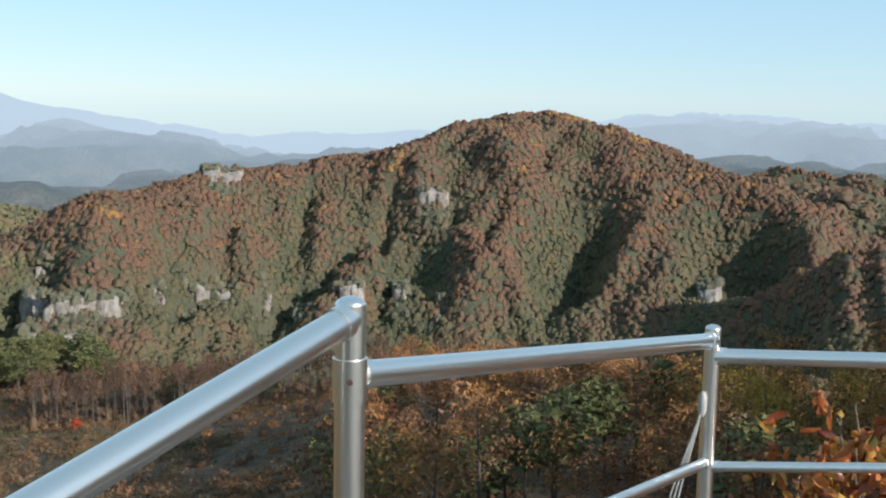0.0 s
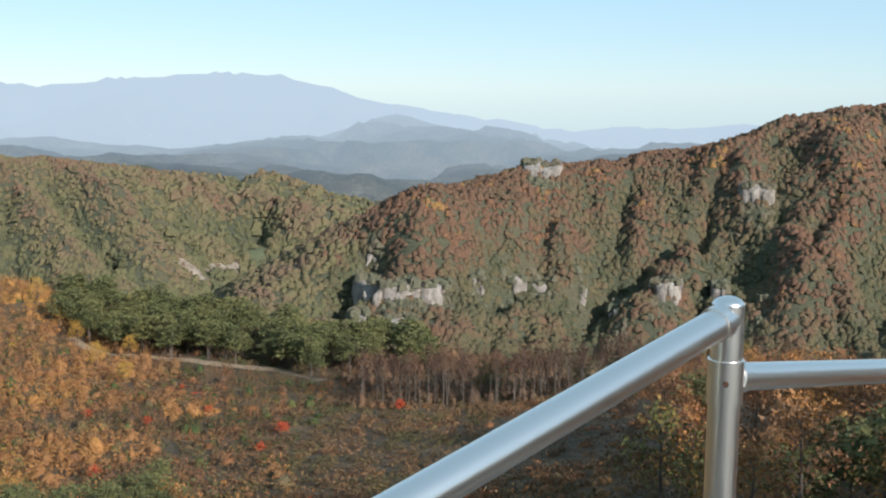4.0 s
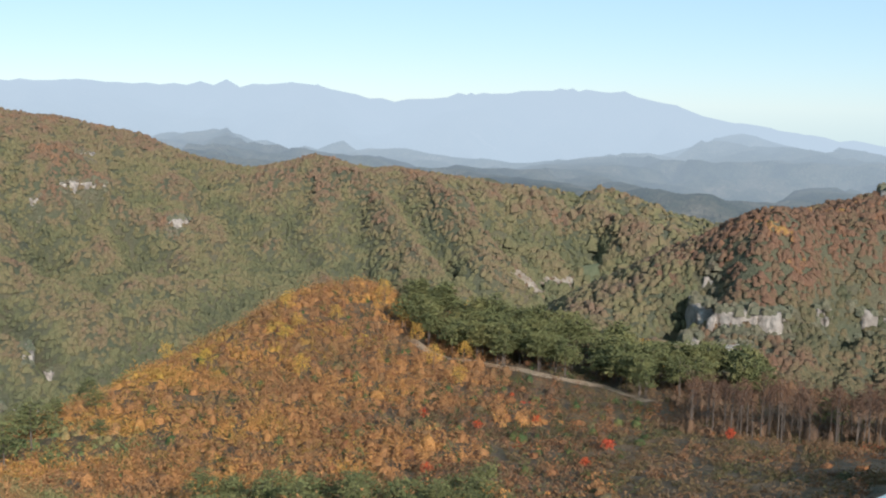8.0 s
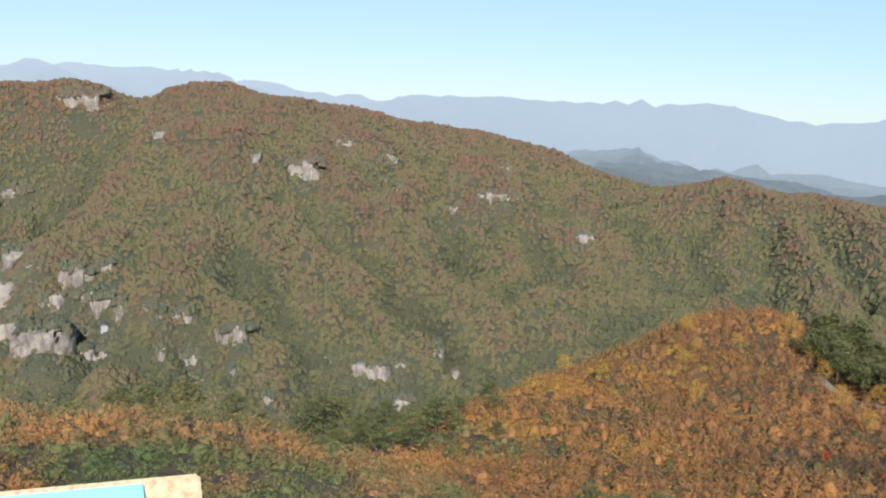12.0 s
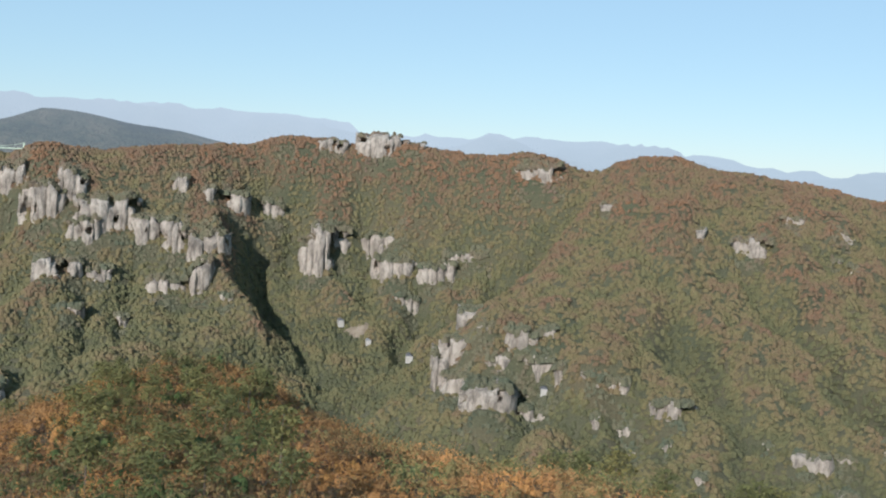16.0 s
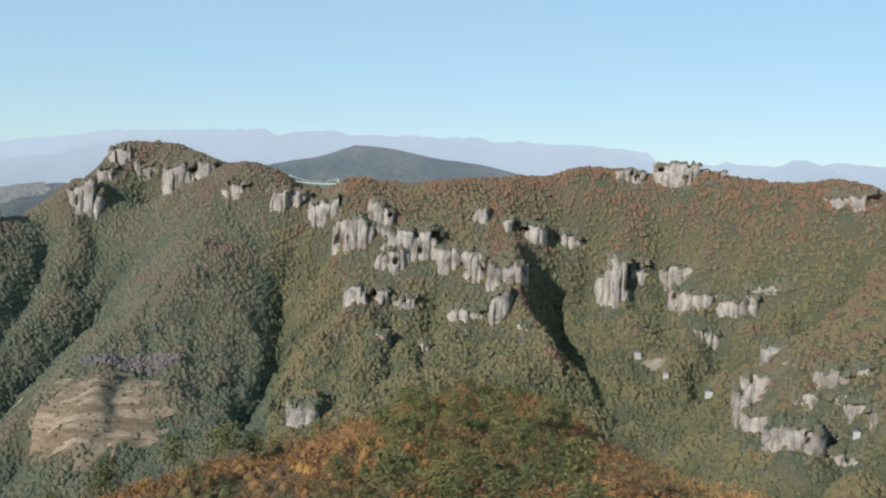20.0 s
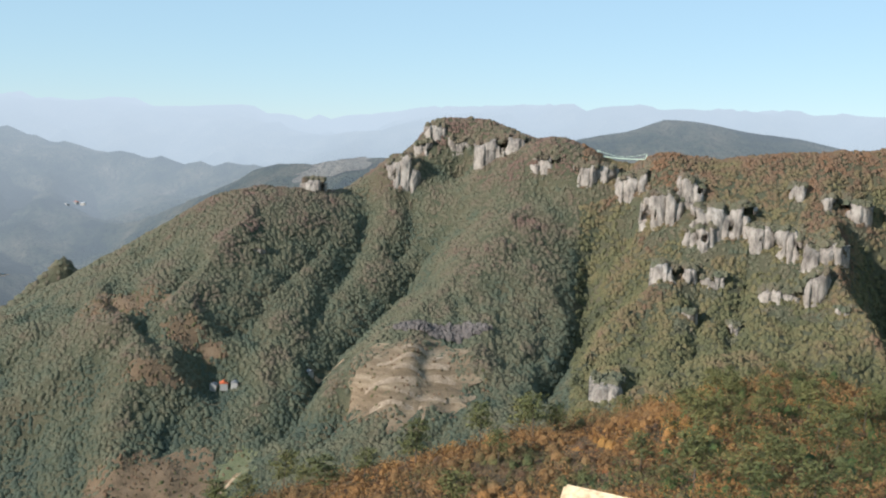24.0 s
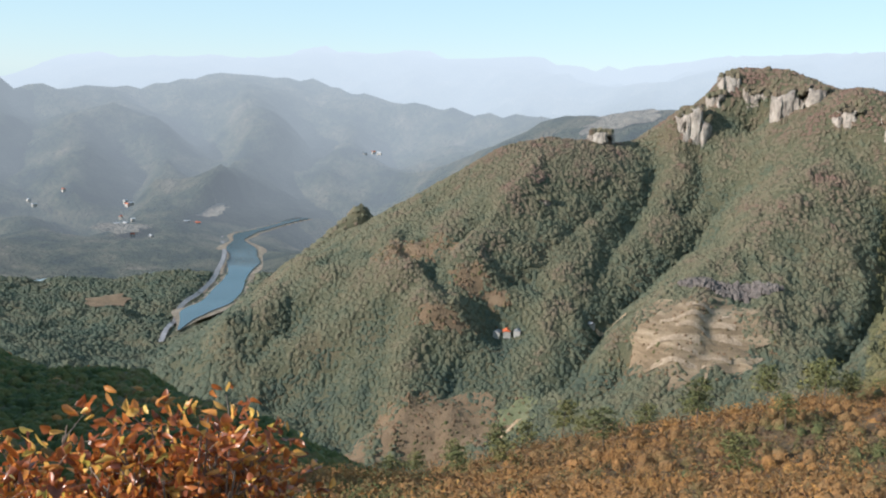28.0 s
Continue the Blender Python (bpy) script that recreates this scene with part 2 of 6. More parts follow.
spine('east_mountain', (-213, 802, -56), (-176, 831, -56), (-151, 887, -51), (-101, 945, -46), (-55, 978, -30), (-10, 1000, -19), (47, 999, -17), (86, 976, -22), (125, 932, -34), (164, 885, -48), (196, 827, -65), (223, 768, -83))
spine('east_mountain', (-254, 737, -69), (-266, 723, -67), (-306, 696, -91), (-360, 692, -117), (-426, 712, -151))
spine('east_mountain_lee', (-264, 996, -186), (-184, 1084, -181), (-66, 1178, -160), (56, 1199, -147), (151, 1130, -164), (243, 1022, -195))
spine('east_mountain_lee', (-319, 926, -159), (-386, 879, -181), (-529, 884, -241))
spine('east_foot', (-246, 566, -139), (-197, 608, -144), (-141, 665, -153), (-73, 701, -159), (0, 709, -160), (73, 696, -158), (130, 669, -154), (171, 639, -149))
spine('east_knoll', (165, 670, -112), (204, 649, -84), (224, 642, -80), (261, 628, -80))
spine('east_knoll_lee', (193, 787, -154), (240, 763, -131), (263, 755, -128), (307, 739, -130))
spine('near_wood', (-99, 208, -61), (-84, 214, -63), (-67, 215, -62), (-49, 214, -61), (-26, 213, -57), (-8, 195, -52), (11, 165, -44), (25, 112, -31), (30, 85, -24))
spine('near_wood_lee', (-146, 307, -101), (-99, 320, -102), (-39, 323, -97), (18, 274, -84), (67, 188, -64))
spine('near_slope', (18, 47, -21), (25, 54, -24), (37, 71, -30))
spine('near_slope', (-37, 87, -36), (-20, 77, -31), (-6, 70, -28), (4, 62, -24), (12, 51, -20), (16, 42, -17))
spine('near_hill', (-156, 79, -59), (-173, 100, -60), (-185, 119, -61), (-204, 154, -61), (-221, 195, -60), (-228, 232, -56), (-225, 255, -55), (-205, 258, -61), (-172, 258, -61), (-135, 257, -64), (-101, 245, -63), (-79, 237, -60))
spine('near_hill_lee', (-272, 138, -134), (-294, 190, -136), (-319, 281, -135), (-312, 352, -130), (-244, 366, -136), (-150, 365, -138))
spine('near_path', (-182, 226, -63), (-164, 221, -64), (-145, 218, -63), (-126, 214, -62), (-111, 208, -61), (-97, 202, -60))
spine('near_clearing', (-116, 79, -50), (-98, 86, -48), (-80, 96, -47), (-65, 103, -45), (-43, 110, -42), (-28, 109, -38))
spine('near_clearing', (-179, 175, -61), (-137, 166, -60), (-101, 161, -57), (-68, 150, -52))
spine('near_col', (-186, 39, -57), (-187, 57, -59), (-180, 75, -61), (-171, 93, -62), (-160, 103, -63))
spine('near_col', (-111, 28, -41), (-103, 43, -42), (-98, 60, -44), (-91, 78, -45))
spine('near_col_lee', (-304, 63, -127), (-291, 121, -131), (-261, 168, -133))
spine('west_hill', (-192, -71, -56), (-210, -67, -58), (-233, -57, -59), (-256, -43, -56), (-278, -30, -54), (-284, -19, -54), (-275, -4, -55), (-245, 10, -59), (-214, 20, -57), (-192, 34, -54), (-174, 45, -51), (-155, 57, -47))
spine('west_hill', (-162, -141, -80), (-183, -139, -81), (-214, -119, -80), (-228, -103, -81), (-240, -87, -74), (-254, -64, -65))
spine('west_hill', (-269, -23, -53), (-214, -21, -51), (-164, -17, -46), (-129, -15, -41))
spine('west_hill', (-128, -25, -41), (-160, -58, -58), (-119, -12, -36))
spine('west_hill_lee', (-305, -112, -136), (-350, -85, -139), (-398, -43, -134), (-395, -6, -135), (-334, 31, -137), (-291, 75, -131))
spine('west_hill_lee', (-245, -213, -160), (-310, -172, -160), (-343, -125, -154))
spine('shade_spur', (-304, -630, -169), (-316, -557, -158), (-320, -508, -161), (-343, -456, -156), (-325, -406, -155), (-321, -343, -151), (-292, -274, -147), (-260, -219, -133))
spine('shade_spur', (-149, -295, -124), (-172, -246, -119), (-182, -200, -111))
spine('shade_spur_lee', (-369, -766, -259), (-400, -635, -251), (-419, -523, -245), (-401, -377, -237))
spine('long_mountain', (-1431, 376, 5), (-1405, 396, -8), (-1377, 422, 9), (-1355, 457, 19), (-1339, 501, 21), (-1329, 555, 5), (-1315, 587, 6), (-1287, 645, -3), (-1253, 709, -19), (-1191, 791, -28), (-1112, 851, -47), (-1084, 886, -69), (-1032, 946, -88), (-981, 956, -80), (-938, 971, -67), (-898, 1008, -83))
spine('long_mountain', (-883, 995, -83), (-822, 1007, -82), (-752, 1060, -92), (-680, 1084, -104), (-614, 1089, -112), (-546, 1069, -128), (-498, 1070, -150))
spine('long_mountain_lee', (-1770, 465, -165), (-1711, 525, -161), (-1667, 623, -149), (-1634, 730, -164), (-1558, 881, -189), (-1390, 1064, -217), (-1290, 1183, -258), (-1181, 1222, -237))
spine('long_mountain_lee', (-1082, 1219, -173), (-926, 1305, -182), (-761, 1350, -202), (-625, 1341, -240))
spine('long_spur', (-1328, 503, 11), (-1189, 517, -59), (-1086, 531, -110), (-944, 549, -166), (-821, 525, -205))
spine('long_spur', (-1392, 406, -7), (-1231, 407, -74), (-1100, 398, -136), (-1004, 378, -180))
spine('long_spur', (-1223, 742, -28), (-1056, 719, -112), (-904, 712, -171), (-776, 683, -201))
spine('long_spur', (-1081, 874, -71), (-895, 841, -140), (-753, 805, -186))
spine('long_spur', (-935, 967, -74), (-813, 934, -116), (-684, 901, -159))
spine('long_spur', (-819, 1003, -88), (-701, 937, -136), (-610, 894, -177))
spine('long_foot', (-974, 226, -241), (-854, 284, -250), (-795, 354, -253), (-725, 444, -254), (-673, 519, -259), (-636, 608, -254), (-587, 760, -229))
spine('valley_sand', (-597, 900, -200), (-592, 951, -191), (-597, 1064, -184), (-616, 1145, -178))
spine('cliff_ridge', (-1362, 434, 12), (-1331, 496, 17), (-1306, 559, 5), (-1282, 633, -5))
spine('cliff_ridge', (-1384, 394, -10), (-1401, 357, 3), (-1412, 329, 14), (-1420, 293, 12), (-1429, 265, 2), (-1436, 246, 6), (-1444, 221, 2), (-1453, 194, 11), (-1459, 174, 14), (-1465, 154, 14), (-1477, 95, 9), (-1479, 67, 12), (-1476, 37, 15), (-1471, 8, 16), (-1467, -13, 9), (-1461, -45, -3), (-1457, -75, 2), (-1449, -126, -2), (-1442, -163, -2), (-1425, -201, -10), (-1408, -226, -27), (-1397, -252, -20), (-1393, -275, -9), (-1393, -305, -10), (-1392, -327, -22), (-1388, -344, -41), (-1394, -357, -49), (-1392, -370, -25), (-1386, -391, -9), (-1383, -420, 1), (-1383, -446, 3), (-1398, -472, -4), (-1433, -498, 2), (-1459, -528, 20), (-1470, -562, 31), (-1475, -594, 36), (-1464, -620, 33), (-1450, -638, 29), (-1441, -645, 15), (-1427, -651, -5), (-1414, -655, -30), (-1382, -662, -20), (-1357, -679, -39), (-1341, -690, -82))
spine('cliff_ridge_lee', (-1686, -386, -187), (-1696, -287, -192), (-1759, -67, -170), (-1779, 69, -153), (-1758, 206, -158), (-1714, 354, -157), (-1675, 473, -181), (-1612, 601, -153), (-1551, 765, -175))
spine('cliff_bench', (-1344, -313, -60), (-1344, -267, -54), (-1343, -212, -59), (-1322, -148, -86), (-1306, -106, -96), (-1298, -72, -108))
spine('cliff_bench', (-1305, -303, -103), (-1286, -247, -112), (-1275, -193, -116), (-1254, -125, -144), (-1238, -79, -166))
spine('cliff_spur', (-1246, -245, -150), (-1140, -217, -185), (-1029, -225, -222), (-957, -233, -237))
spine('cliff_spur', (-1217, -83, -179), (-1118, -87, -200), (-1018, -109, -221))
spine('cliff_face', (-1420, -15, -72), (-1399, 44, -83), (-1385, 117, -100), (-1357, 186, -110), (-1326, 253, -125))
spine('cliff_face', (-1350, 18, -149), (-1339, 60, -160), (-1312, 149, -168), (-1285, 194, -176))
spine('gorge', (-1277, 180, -196), (-1257, 92, -210), (-1158, 68, -236), (-1057, 76, -261), (-956, 91, -282))
spine('south_spur', (-1374, 395, -19), (-1252, 337, -75), (-1158, 271, -120), (-1071, 213, -153), (-1038, 180, -166))
spine('south_spur', (-1039, 149, -208), (-944, 178, -218), (-913, 207, -223), (-887, 230, -223))
spine('south_spur', (-1072, 169, -173), (-1014, 199, -182), (-1018, 248, -165), (-949, 264, -188))
spine('south_spur', (-1358, 433, 5), (-1170, 405, -85), (-1040, 364, -137), (-917, 330, -180), (-822, 308, -211))
spine('south_spur', (-882, 178, -258), (-800, 250, -246))
spine('peak_ridge', (-1325, -702, -78), (-1290, -745, -72), (-1237, -793, -68), (-1188, -831, -84), (-1147, -854, -114), (-1089, -880, -151), (-1068, -935, -180))
spine('peak_ridge', (-1276, -1046, -184), (-1301, -1125, -190), (-1301, -1185, -196), (-1271, -1217, -241), (-1197, -1207, -270), (-1112, -1192, -289), (-1004, -1168, -322), (-858, -1106, -363))
spine('peak_ridge_lee', (-1679, -417, -238), (-1675, -473, -194), (-1685, -573, -191), (-1749, -662, -161), (-1746, -724, -147), (-1716, -767, -176), (-1650, -791, -217), (-1590, -843, -258), (-1490, -955, -248), (-1387, -1034, -294), (-1294, -1133, -360))
spine('peak_ridge_lee', (-1408, -1154, -274), (-1427, -1299, -286), (-1317, -1328, -360), (-1115, -1297, -412))
spine('peak_spur', (-1351, -438, -56), (-1257, -446, -109), (-1184, -444, -158), (-1102, -437, -200), (-1077, -446, -210), (-1007, -459, -225), (-927, -444, -255), (-852, -416, -288))
spine('peak_spur', (-1424, -585, -58), (-1294, -567, -121), (-1217, -546, -164), (-1106, -549, -207), (-1028, -550, -235))
spine('peak_spur', (-1229, -788, -76), (-1109, -741, -139), (-983, -714, -192), (-914, -691, -230))
spine('peak_spur', (-1090, -863, -156), (-968, -889, -203), (-868, -920, -240), (-792, -921, -266))
spine('peak_spur', (-1313, -314, -129), (-1207, -304, -171), (-1099, -289, -217), (-1012, -269, -245))
spine('peak_foot', (-755, -656, -337), (-802, -663, -318), (-856, -658, -301), (-939, -664, -271))
spine('peak_foot', (-793, -485, -319), (-805, -446, -315), (-856, -363, -282), (-902, -329, -261), (-896, -250, -256))
spine('peak_foot', (-759, -949, -349), (-765, -818, -348), (-758, -697, -360), (-759, -605, -360))
spine('river', (-881, -1190, -387), (-938, -1209, -381), (-1022, -1257, -370), (-1131, -1336, -359), (-1249, -1431, -349), (-1366, -1542, -341), (-1488, -1688, -341), (-1671, -1792, -341), (-1920, -1898, -339))
spine('river_bank', (-848, -1176, -382), (-974, -1269, -373), (-1087, -1359, -361), (-1236, -1482, -351), (-1466, -1706, -340))
spine('village', (-840, -1478, -366), (-844, -1312, -372), (-1108, -1665, -355), (-1272, -2094, -299), (-1347, -1901, -314), (-1490, -1881, -311), (-1530, -2225, -276))
spine('village', (-829, -1710, -347), (-1007, -2068, -310), (-1079, -1778, -346))
spine('far_hills', (-1282, -2897, -49), (-1623, -2823, -16), (-1697, -2779, -36), (-1859, -2780, -49), (-1975, -2753, -42), (-2237, -2660, 4), (-2315, -2593, -5), (-2498, -2480, -4), (-2544, -2303, -47), (-2580, -2127, -63), (-2635, -1912, -82), (-2656, -1726, -90))
spine('far_hills', (-2299, -2548, -33), (-2060, -2170, -132), (-2097, -2075, -248), (-1985, -1903, -294))
spine('far_hills', (-2468, -2257, -72), (-2472, -2032, -194), (-2324, -1735, -208))
spine('far_hills', (-1771, -2520, -102), (-1963, -2527, -166), (-1824, -2124, -241), (-1624, -1834, -298))
spine('far_hills', (-1643, -2862, -117), (-1666, -2495, -175), (-1638, -2333, -221))
spine('far_hills', (-2237, -1999, -209), (-2283, -2171, -190))
spine('far_hills_lee', (-1484, -3354, -249), (-1958, -3205, -236), (-2266, -3159, -242), (-2648, -2966, -205), (-2915, -2639, -247), (-3040, -2206, -282))
spine('plateau', (-2097, -1362, -83), (-2101, -1261, -66), (-2094, -1173, -61), (-2105, -1045, -55))
spine('plateau_lee', (-2516, -1634, -143), (-2529, -1518, -126), (-2530, -1417, -121), (-2553, -1267, -115))
spine('dome_hill', (-2379, -768, -5), (-2459, -674, 22), (-2526, -617, 39), (-2544, -534, 69), (-2559, -461, 64), (-2575, -360, 44), (-2589, -244, 33), (-2596, -138, 12), (-2600, -32, -3))
spine('dome_hill_lee', (-2855, -922, -155), (-3011, -736, -111), (-3051, -550, -86), (-3086, -291, -117), (-3100, -38, -153))
spine('north_hills', (-1756, 2658, -173), (-1605, 3022, -151), (-1423, 3241, -108), (-1324, 3283, -76), (-1189, 3334, -114), (-1051, 3380, -129), (-911, 3421, -127), (-743, 3340, -151), (-567, 3255, -177))
spine('north_hills', (-1020, 1360, -116), (-902, 1322, -133), (-857, 1468, -168), (-834, 1707, -184), (-767, 1847, -209), (-760, 2065, -195), (-712, 2292, -174))
spine('north_hills', (-2211, 2294, -144), (-1815, 2474, -171), (-1518, 2530, -158), (-1004, 1958, -158), (-844, 1923, -162))
spine('north_hills', (-1911, 2690, -174), (-2242, 2422, -106), (-2578, 2060, -97))
spine('north_hills_lee', (-1977, 2992, -293), (-1584, 3608, -228), (-1324, 3711, -234), (-1014, 3807, -247), (-635, 3649, -297))
spine('north_hills_lee', (-2102, 2959, -434), (-2466, 2664, -366), (-2836, 2266, -357))
spine('horizon_range', (-2689, 3608, 42), (-2525, 3725, 36), (-2350, 3838, 67), (-2126, 3966, 64), (-1930, 4065, 6), (-1767, 4139, -54), (-1512, 4238, -99), (-1138, 4457, -169), (-689, 4649, -211))
spine('horizon_range', (-502, 4673, -195), (271, 4692, -190), (610, 4559, -135), (767, 4536, -117), (944, 4502, -144), (1093, 4468, -123), (1364, 4393, -186), (1498, 4349, -191), (1920, 4180, -193))
spine('horizon_range', (-4141, 2003, 1), (-3955, 2348, 27), (-3725, 2699, 41), (-3448, 3045, 79), (-3276, 3229, 73), (-2985, 3500, 14), (-2708, 3718, 50), (-2631, 3774, 23), (-2356, 3951, 69))
spine('horizon_range', (-4593, 998, 25), (-4487, 1398, 44), (-4336, 1812, 65), (-4192, 2126, 54))
spine('horizon_range', (-4659, 618, 50), (-4572, 1089, 60), (-4442, 1535, 58), (-4217, 2076, 51))
spine('horizon_range', (-4405, -1639, 115), (-4560, -1139, 141), (-4629, -812, 156), (-4687, -349, 111), (-4698, 132, 99))
spine('horizon_range', (-2446, -4013, -8), (-2752, -3810, 34), (-3065, -3563, 63), (-3453, -3189, 100), (-3676, -2929, 81), (-3924, -2587, 126), (-4014, -2444, 87), (-4146, -2215, 100), (-4293, -1913, 135))
spine('horizon_range_lee', (-2886, 3873, -218), (-2522, 4119, -193), (-2072, 4363, -254), (-1623, 4549, -359), (-737, 4976, -471))
spine('horizon_range_lee', (-537, 5001, -455), (654, 4886, -395), (1012, 4825, -404), (1462, 4708, -446), (2058, 4480, -453))
spine('horizon_range_lee', (-4438, 2147, -259), (-3992, 2893, -219), (-3511, 3461, -187), (-2902, 3985, -210), (-2525, 4234, -191))
spine('horizon_range_lee', (-4915, 1068, -235), (-4802, 1496, -216), (-4641, 1940, -195), (-4486, 2275, -206))
spine('horizon_range_lee', (-4986, 661, -210), (-4893, 1165, -200), (-4754, 1643, -202), (-4513, 2221, -209))
spine('horizon_range_lee', (-4714, -1754, -145), (-4954, -869, -104), (-5028, 141, -161))
spine('east_plain', (-920, 2217, -160), (-852, 2772, -149), (454, 2153, -123), (443, 1538, -116), (816, 2363, -127), (390, 1240, -118))
# crest out of view, added and raised to cast shade on the near slope
spine('unseen_shading_crest', (12, 3, -2), (25, 12, 2), (36, 26, 7), (41, 40, -2), (49, 59, 1), (59, 76, -8), (75, 89, -20), (100, 111, -40))
spine('west_slope', (-24, -18, -15), (-47, -37, -26), (-79, -62, -41), (-118, -92, -58), (-173, -135, -82))
spine('west_slope', (-21, -22, -15), (-42, -43, -26), (-69, -72, -41), (-104, -108, -58), (-153, -158, -82))
spine('west_slope', (-18, -24, -15), (-35, -49, -26), (-59, -81, -41), (-88, -121, -58), (-129, -178, -82))
spine('west_slope', (-14, -26, -15), (-28, -53, -26), (-47, -88, -41), (-70, -132, -58), (-103, -194, -82))
spine('west_slope', (-10, -28, -15), (-21, -56, -26), (-34, -94, -41), (-51, -141, -58), (-75, -207, -82))
spine('west_slope', (-194, -267, -121), (-265, -364, -138), (-329, -453, -150))
spine('west_slope', (-170, -283, -121), (-232, -386, -138), (-288, -480, -150))
spine('west_slope', (-145, -297, -121), (-197, -404, -138), (-245, -503, -150))
spine('west_slope', (-113, -310, -121), (-154, -423, -138), (-192, -526, -150))
# ridge out of view, added to put the western spur in shadow
spine('unseen_rear_crest', (17, -36, -10), (25, -117, -8), (12, -220, 5), (-11, -320, 22), (-37, -428, 38), (-59, -557, 40), (-85, -695, 10), (-118, -842, -60))
spine('north_valley', (-418, 1071, -156), (-369, 1194, -158), (-257, 1274, -165), (-129, 1344, -170), (12, 1400, -174))
spine('north_valley', (242, 1277, -152), (309, 1160, -153), (364, 1038, -135), (445, 1006, -128))
spine('north_valley', (287, 1777, -149), (458, 1741, -150), (615, 1692, -141), (14, 1800, -139))
spine('back_valley', (-1923, -712, -219), (-2001, -444, -216), (-2045, -143, -208), (-2043, 175, -195), (-1991, 487, -177), (-1899, 773, -156), (-1834, 916, -144))
spine('back_valley', (-1783, -1011, -223), (-1879, -821, -212), (-1953, -624, -200))
spine('back_valley', (-3141, -1011, -193), (-3252, -562, -179), (-3299, -68, -159), (-3270, 442, -135), (-3116, 1087, -115))
spine('back_valley', (-1675, 1093, -158), (-1500, 1323, -189), (-1803, 865, -155))
# the summit falls away on all sides; low rolling country behind
for b in range(0, 360, 20):
    s, c = -math.sin(radians(b)), math.cos(radians(b))
    spine("summit", *[(r * s, r * c, z) for r, z in ((1.2, 0), (2.6, -0.5), (4.5, -1.6), (9, -4.0), (20, -10.0))])
    if 165 < b < 335:
        spine("rear", *[(r * s, r * c, z) for r, z in ((60, -26), (150, -55), (400, -140), (900, -190), (1800, -230), (3200, -200), (4800, -60))])


SKYLINES = ("east_mountain", "long_mountain", "cliff_ridge", "peak_ridge", "horizon_range", "dome_hill", "far_hills")


def control_places():
    out = []
    for kind, line in SPINES:
        for a, b in zip(line[:-1], line[1:]):
            d = np.linalg.norm((b - a)[:2])
            r = min(np.linalg.norm(a[:2]), np.linalg.norm(b[:2]))
            n = max(1, int(d / max(3.0, r / (34 if kind in SKYLINES else 16))))
            for k in range(n):
                out.append(a + (b - a) * k / n)
        out.append(line[-1])
    out = np.array(out)
    keep, seen = [], set()
    for i, p in enumerate(out):
        r = np.hypot(p[0], p[1])
        key = (round(math.log(r) * 130), round(math.atan2(p[1], p[0]) * 130))
        if key not in seen:
            seen.add(key)
            keep.append(i)
    return out[keep]


CONTROL = control_places()


def solve_land():
    p = CONTROL
    d = np.linalg.norm(p[:, None, :2] - p[None, :, :2], axis=2)
    n = len(p)
    m = np.zeros((n + 1, n + 1))
    m[:n, :n] = -d + 0.05 * np.eye(n)
    m[:n, n] = m[n, :n] = 1
    return np.linalg.solve(m, np.append(p[:, 2], 0))


WEIGHTS = solve_land()


def bare_height(x, y):
    x, y = np.ravel(x), np.ravel(y)
    out = np.empty(len(x))
    cx, cy, w = CONTROL[:, 0].astype(np.float32), CONTROL[:, 1].astype(np.float32), WEIGHTS[:-1].astype(np.float32)
    x, y = x.astype(np.float32), y.astype(np.float32)
    for k in range(0, len(x), 4000):
        dx = x[k : k + 4000, None] - cx
        dy = y[k : k + 4000, None] - cy
        out[k : k + 4000] = np.sqrt(dx * dx + dy * dy) @ -w
    return out + WEIGHTS[-1]


def along(line, step):
    """Places along a line, a step apart."""
    out = [line[-1:]]
    for a, b in zip(line[:-1], line[1:]):
        n = max(1, int(np.linalg.norm((b - a)[:2]) / step))
        out.append(a + (b - a) * (np.arange(n) / n)[:, None])
    return np.concatenate(out)


CRESTS = np.concatenate([along(p, 40) for k, p in SPINES if k in ("east_mountain", "long_mountain", "cliff_ridge", "peak_ridge", "river", "east_shelf", "cliff_bench", "shade_spur", "west_hill", "near_hill")])
FAR_CRESTS = np.concatenate([along(p, 90) for k, p in SPINES if k in ("dome_hill", "far_hills", "north_hills", "horizon_range", "plateau", "river", "village")])


def from_crest(x, y, crests):
    """Metres to the nearest place of a crest."""
    x, y = np.ravel(x), np.ravel(y)
    out = np.empty(len(x))
    x, y, crests = x.astype(np.float32), y.astype(np.float32), crests.astype(np.float32)
    for k in range(0, len(x), 4000):
        d = (x[k : k + 4000, None] - crests[:, 0]) ** 2 + (y[k : k + 4000, None] - crests[:, 1]) ** 2
        out[k : k + 4000] = np.sqrt(d.min(1))
    return out


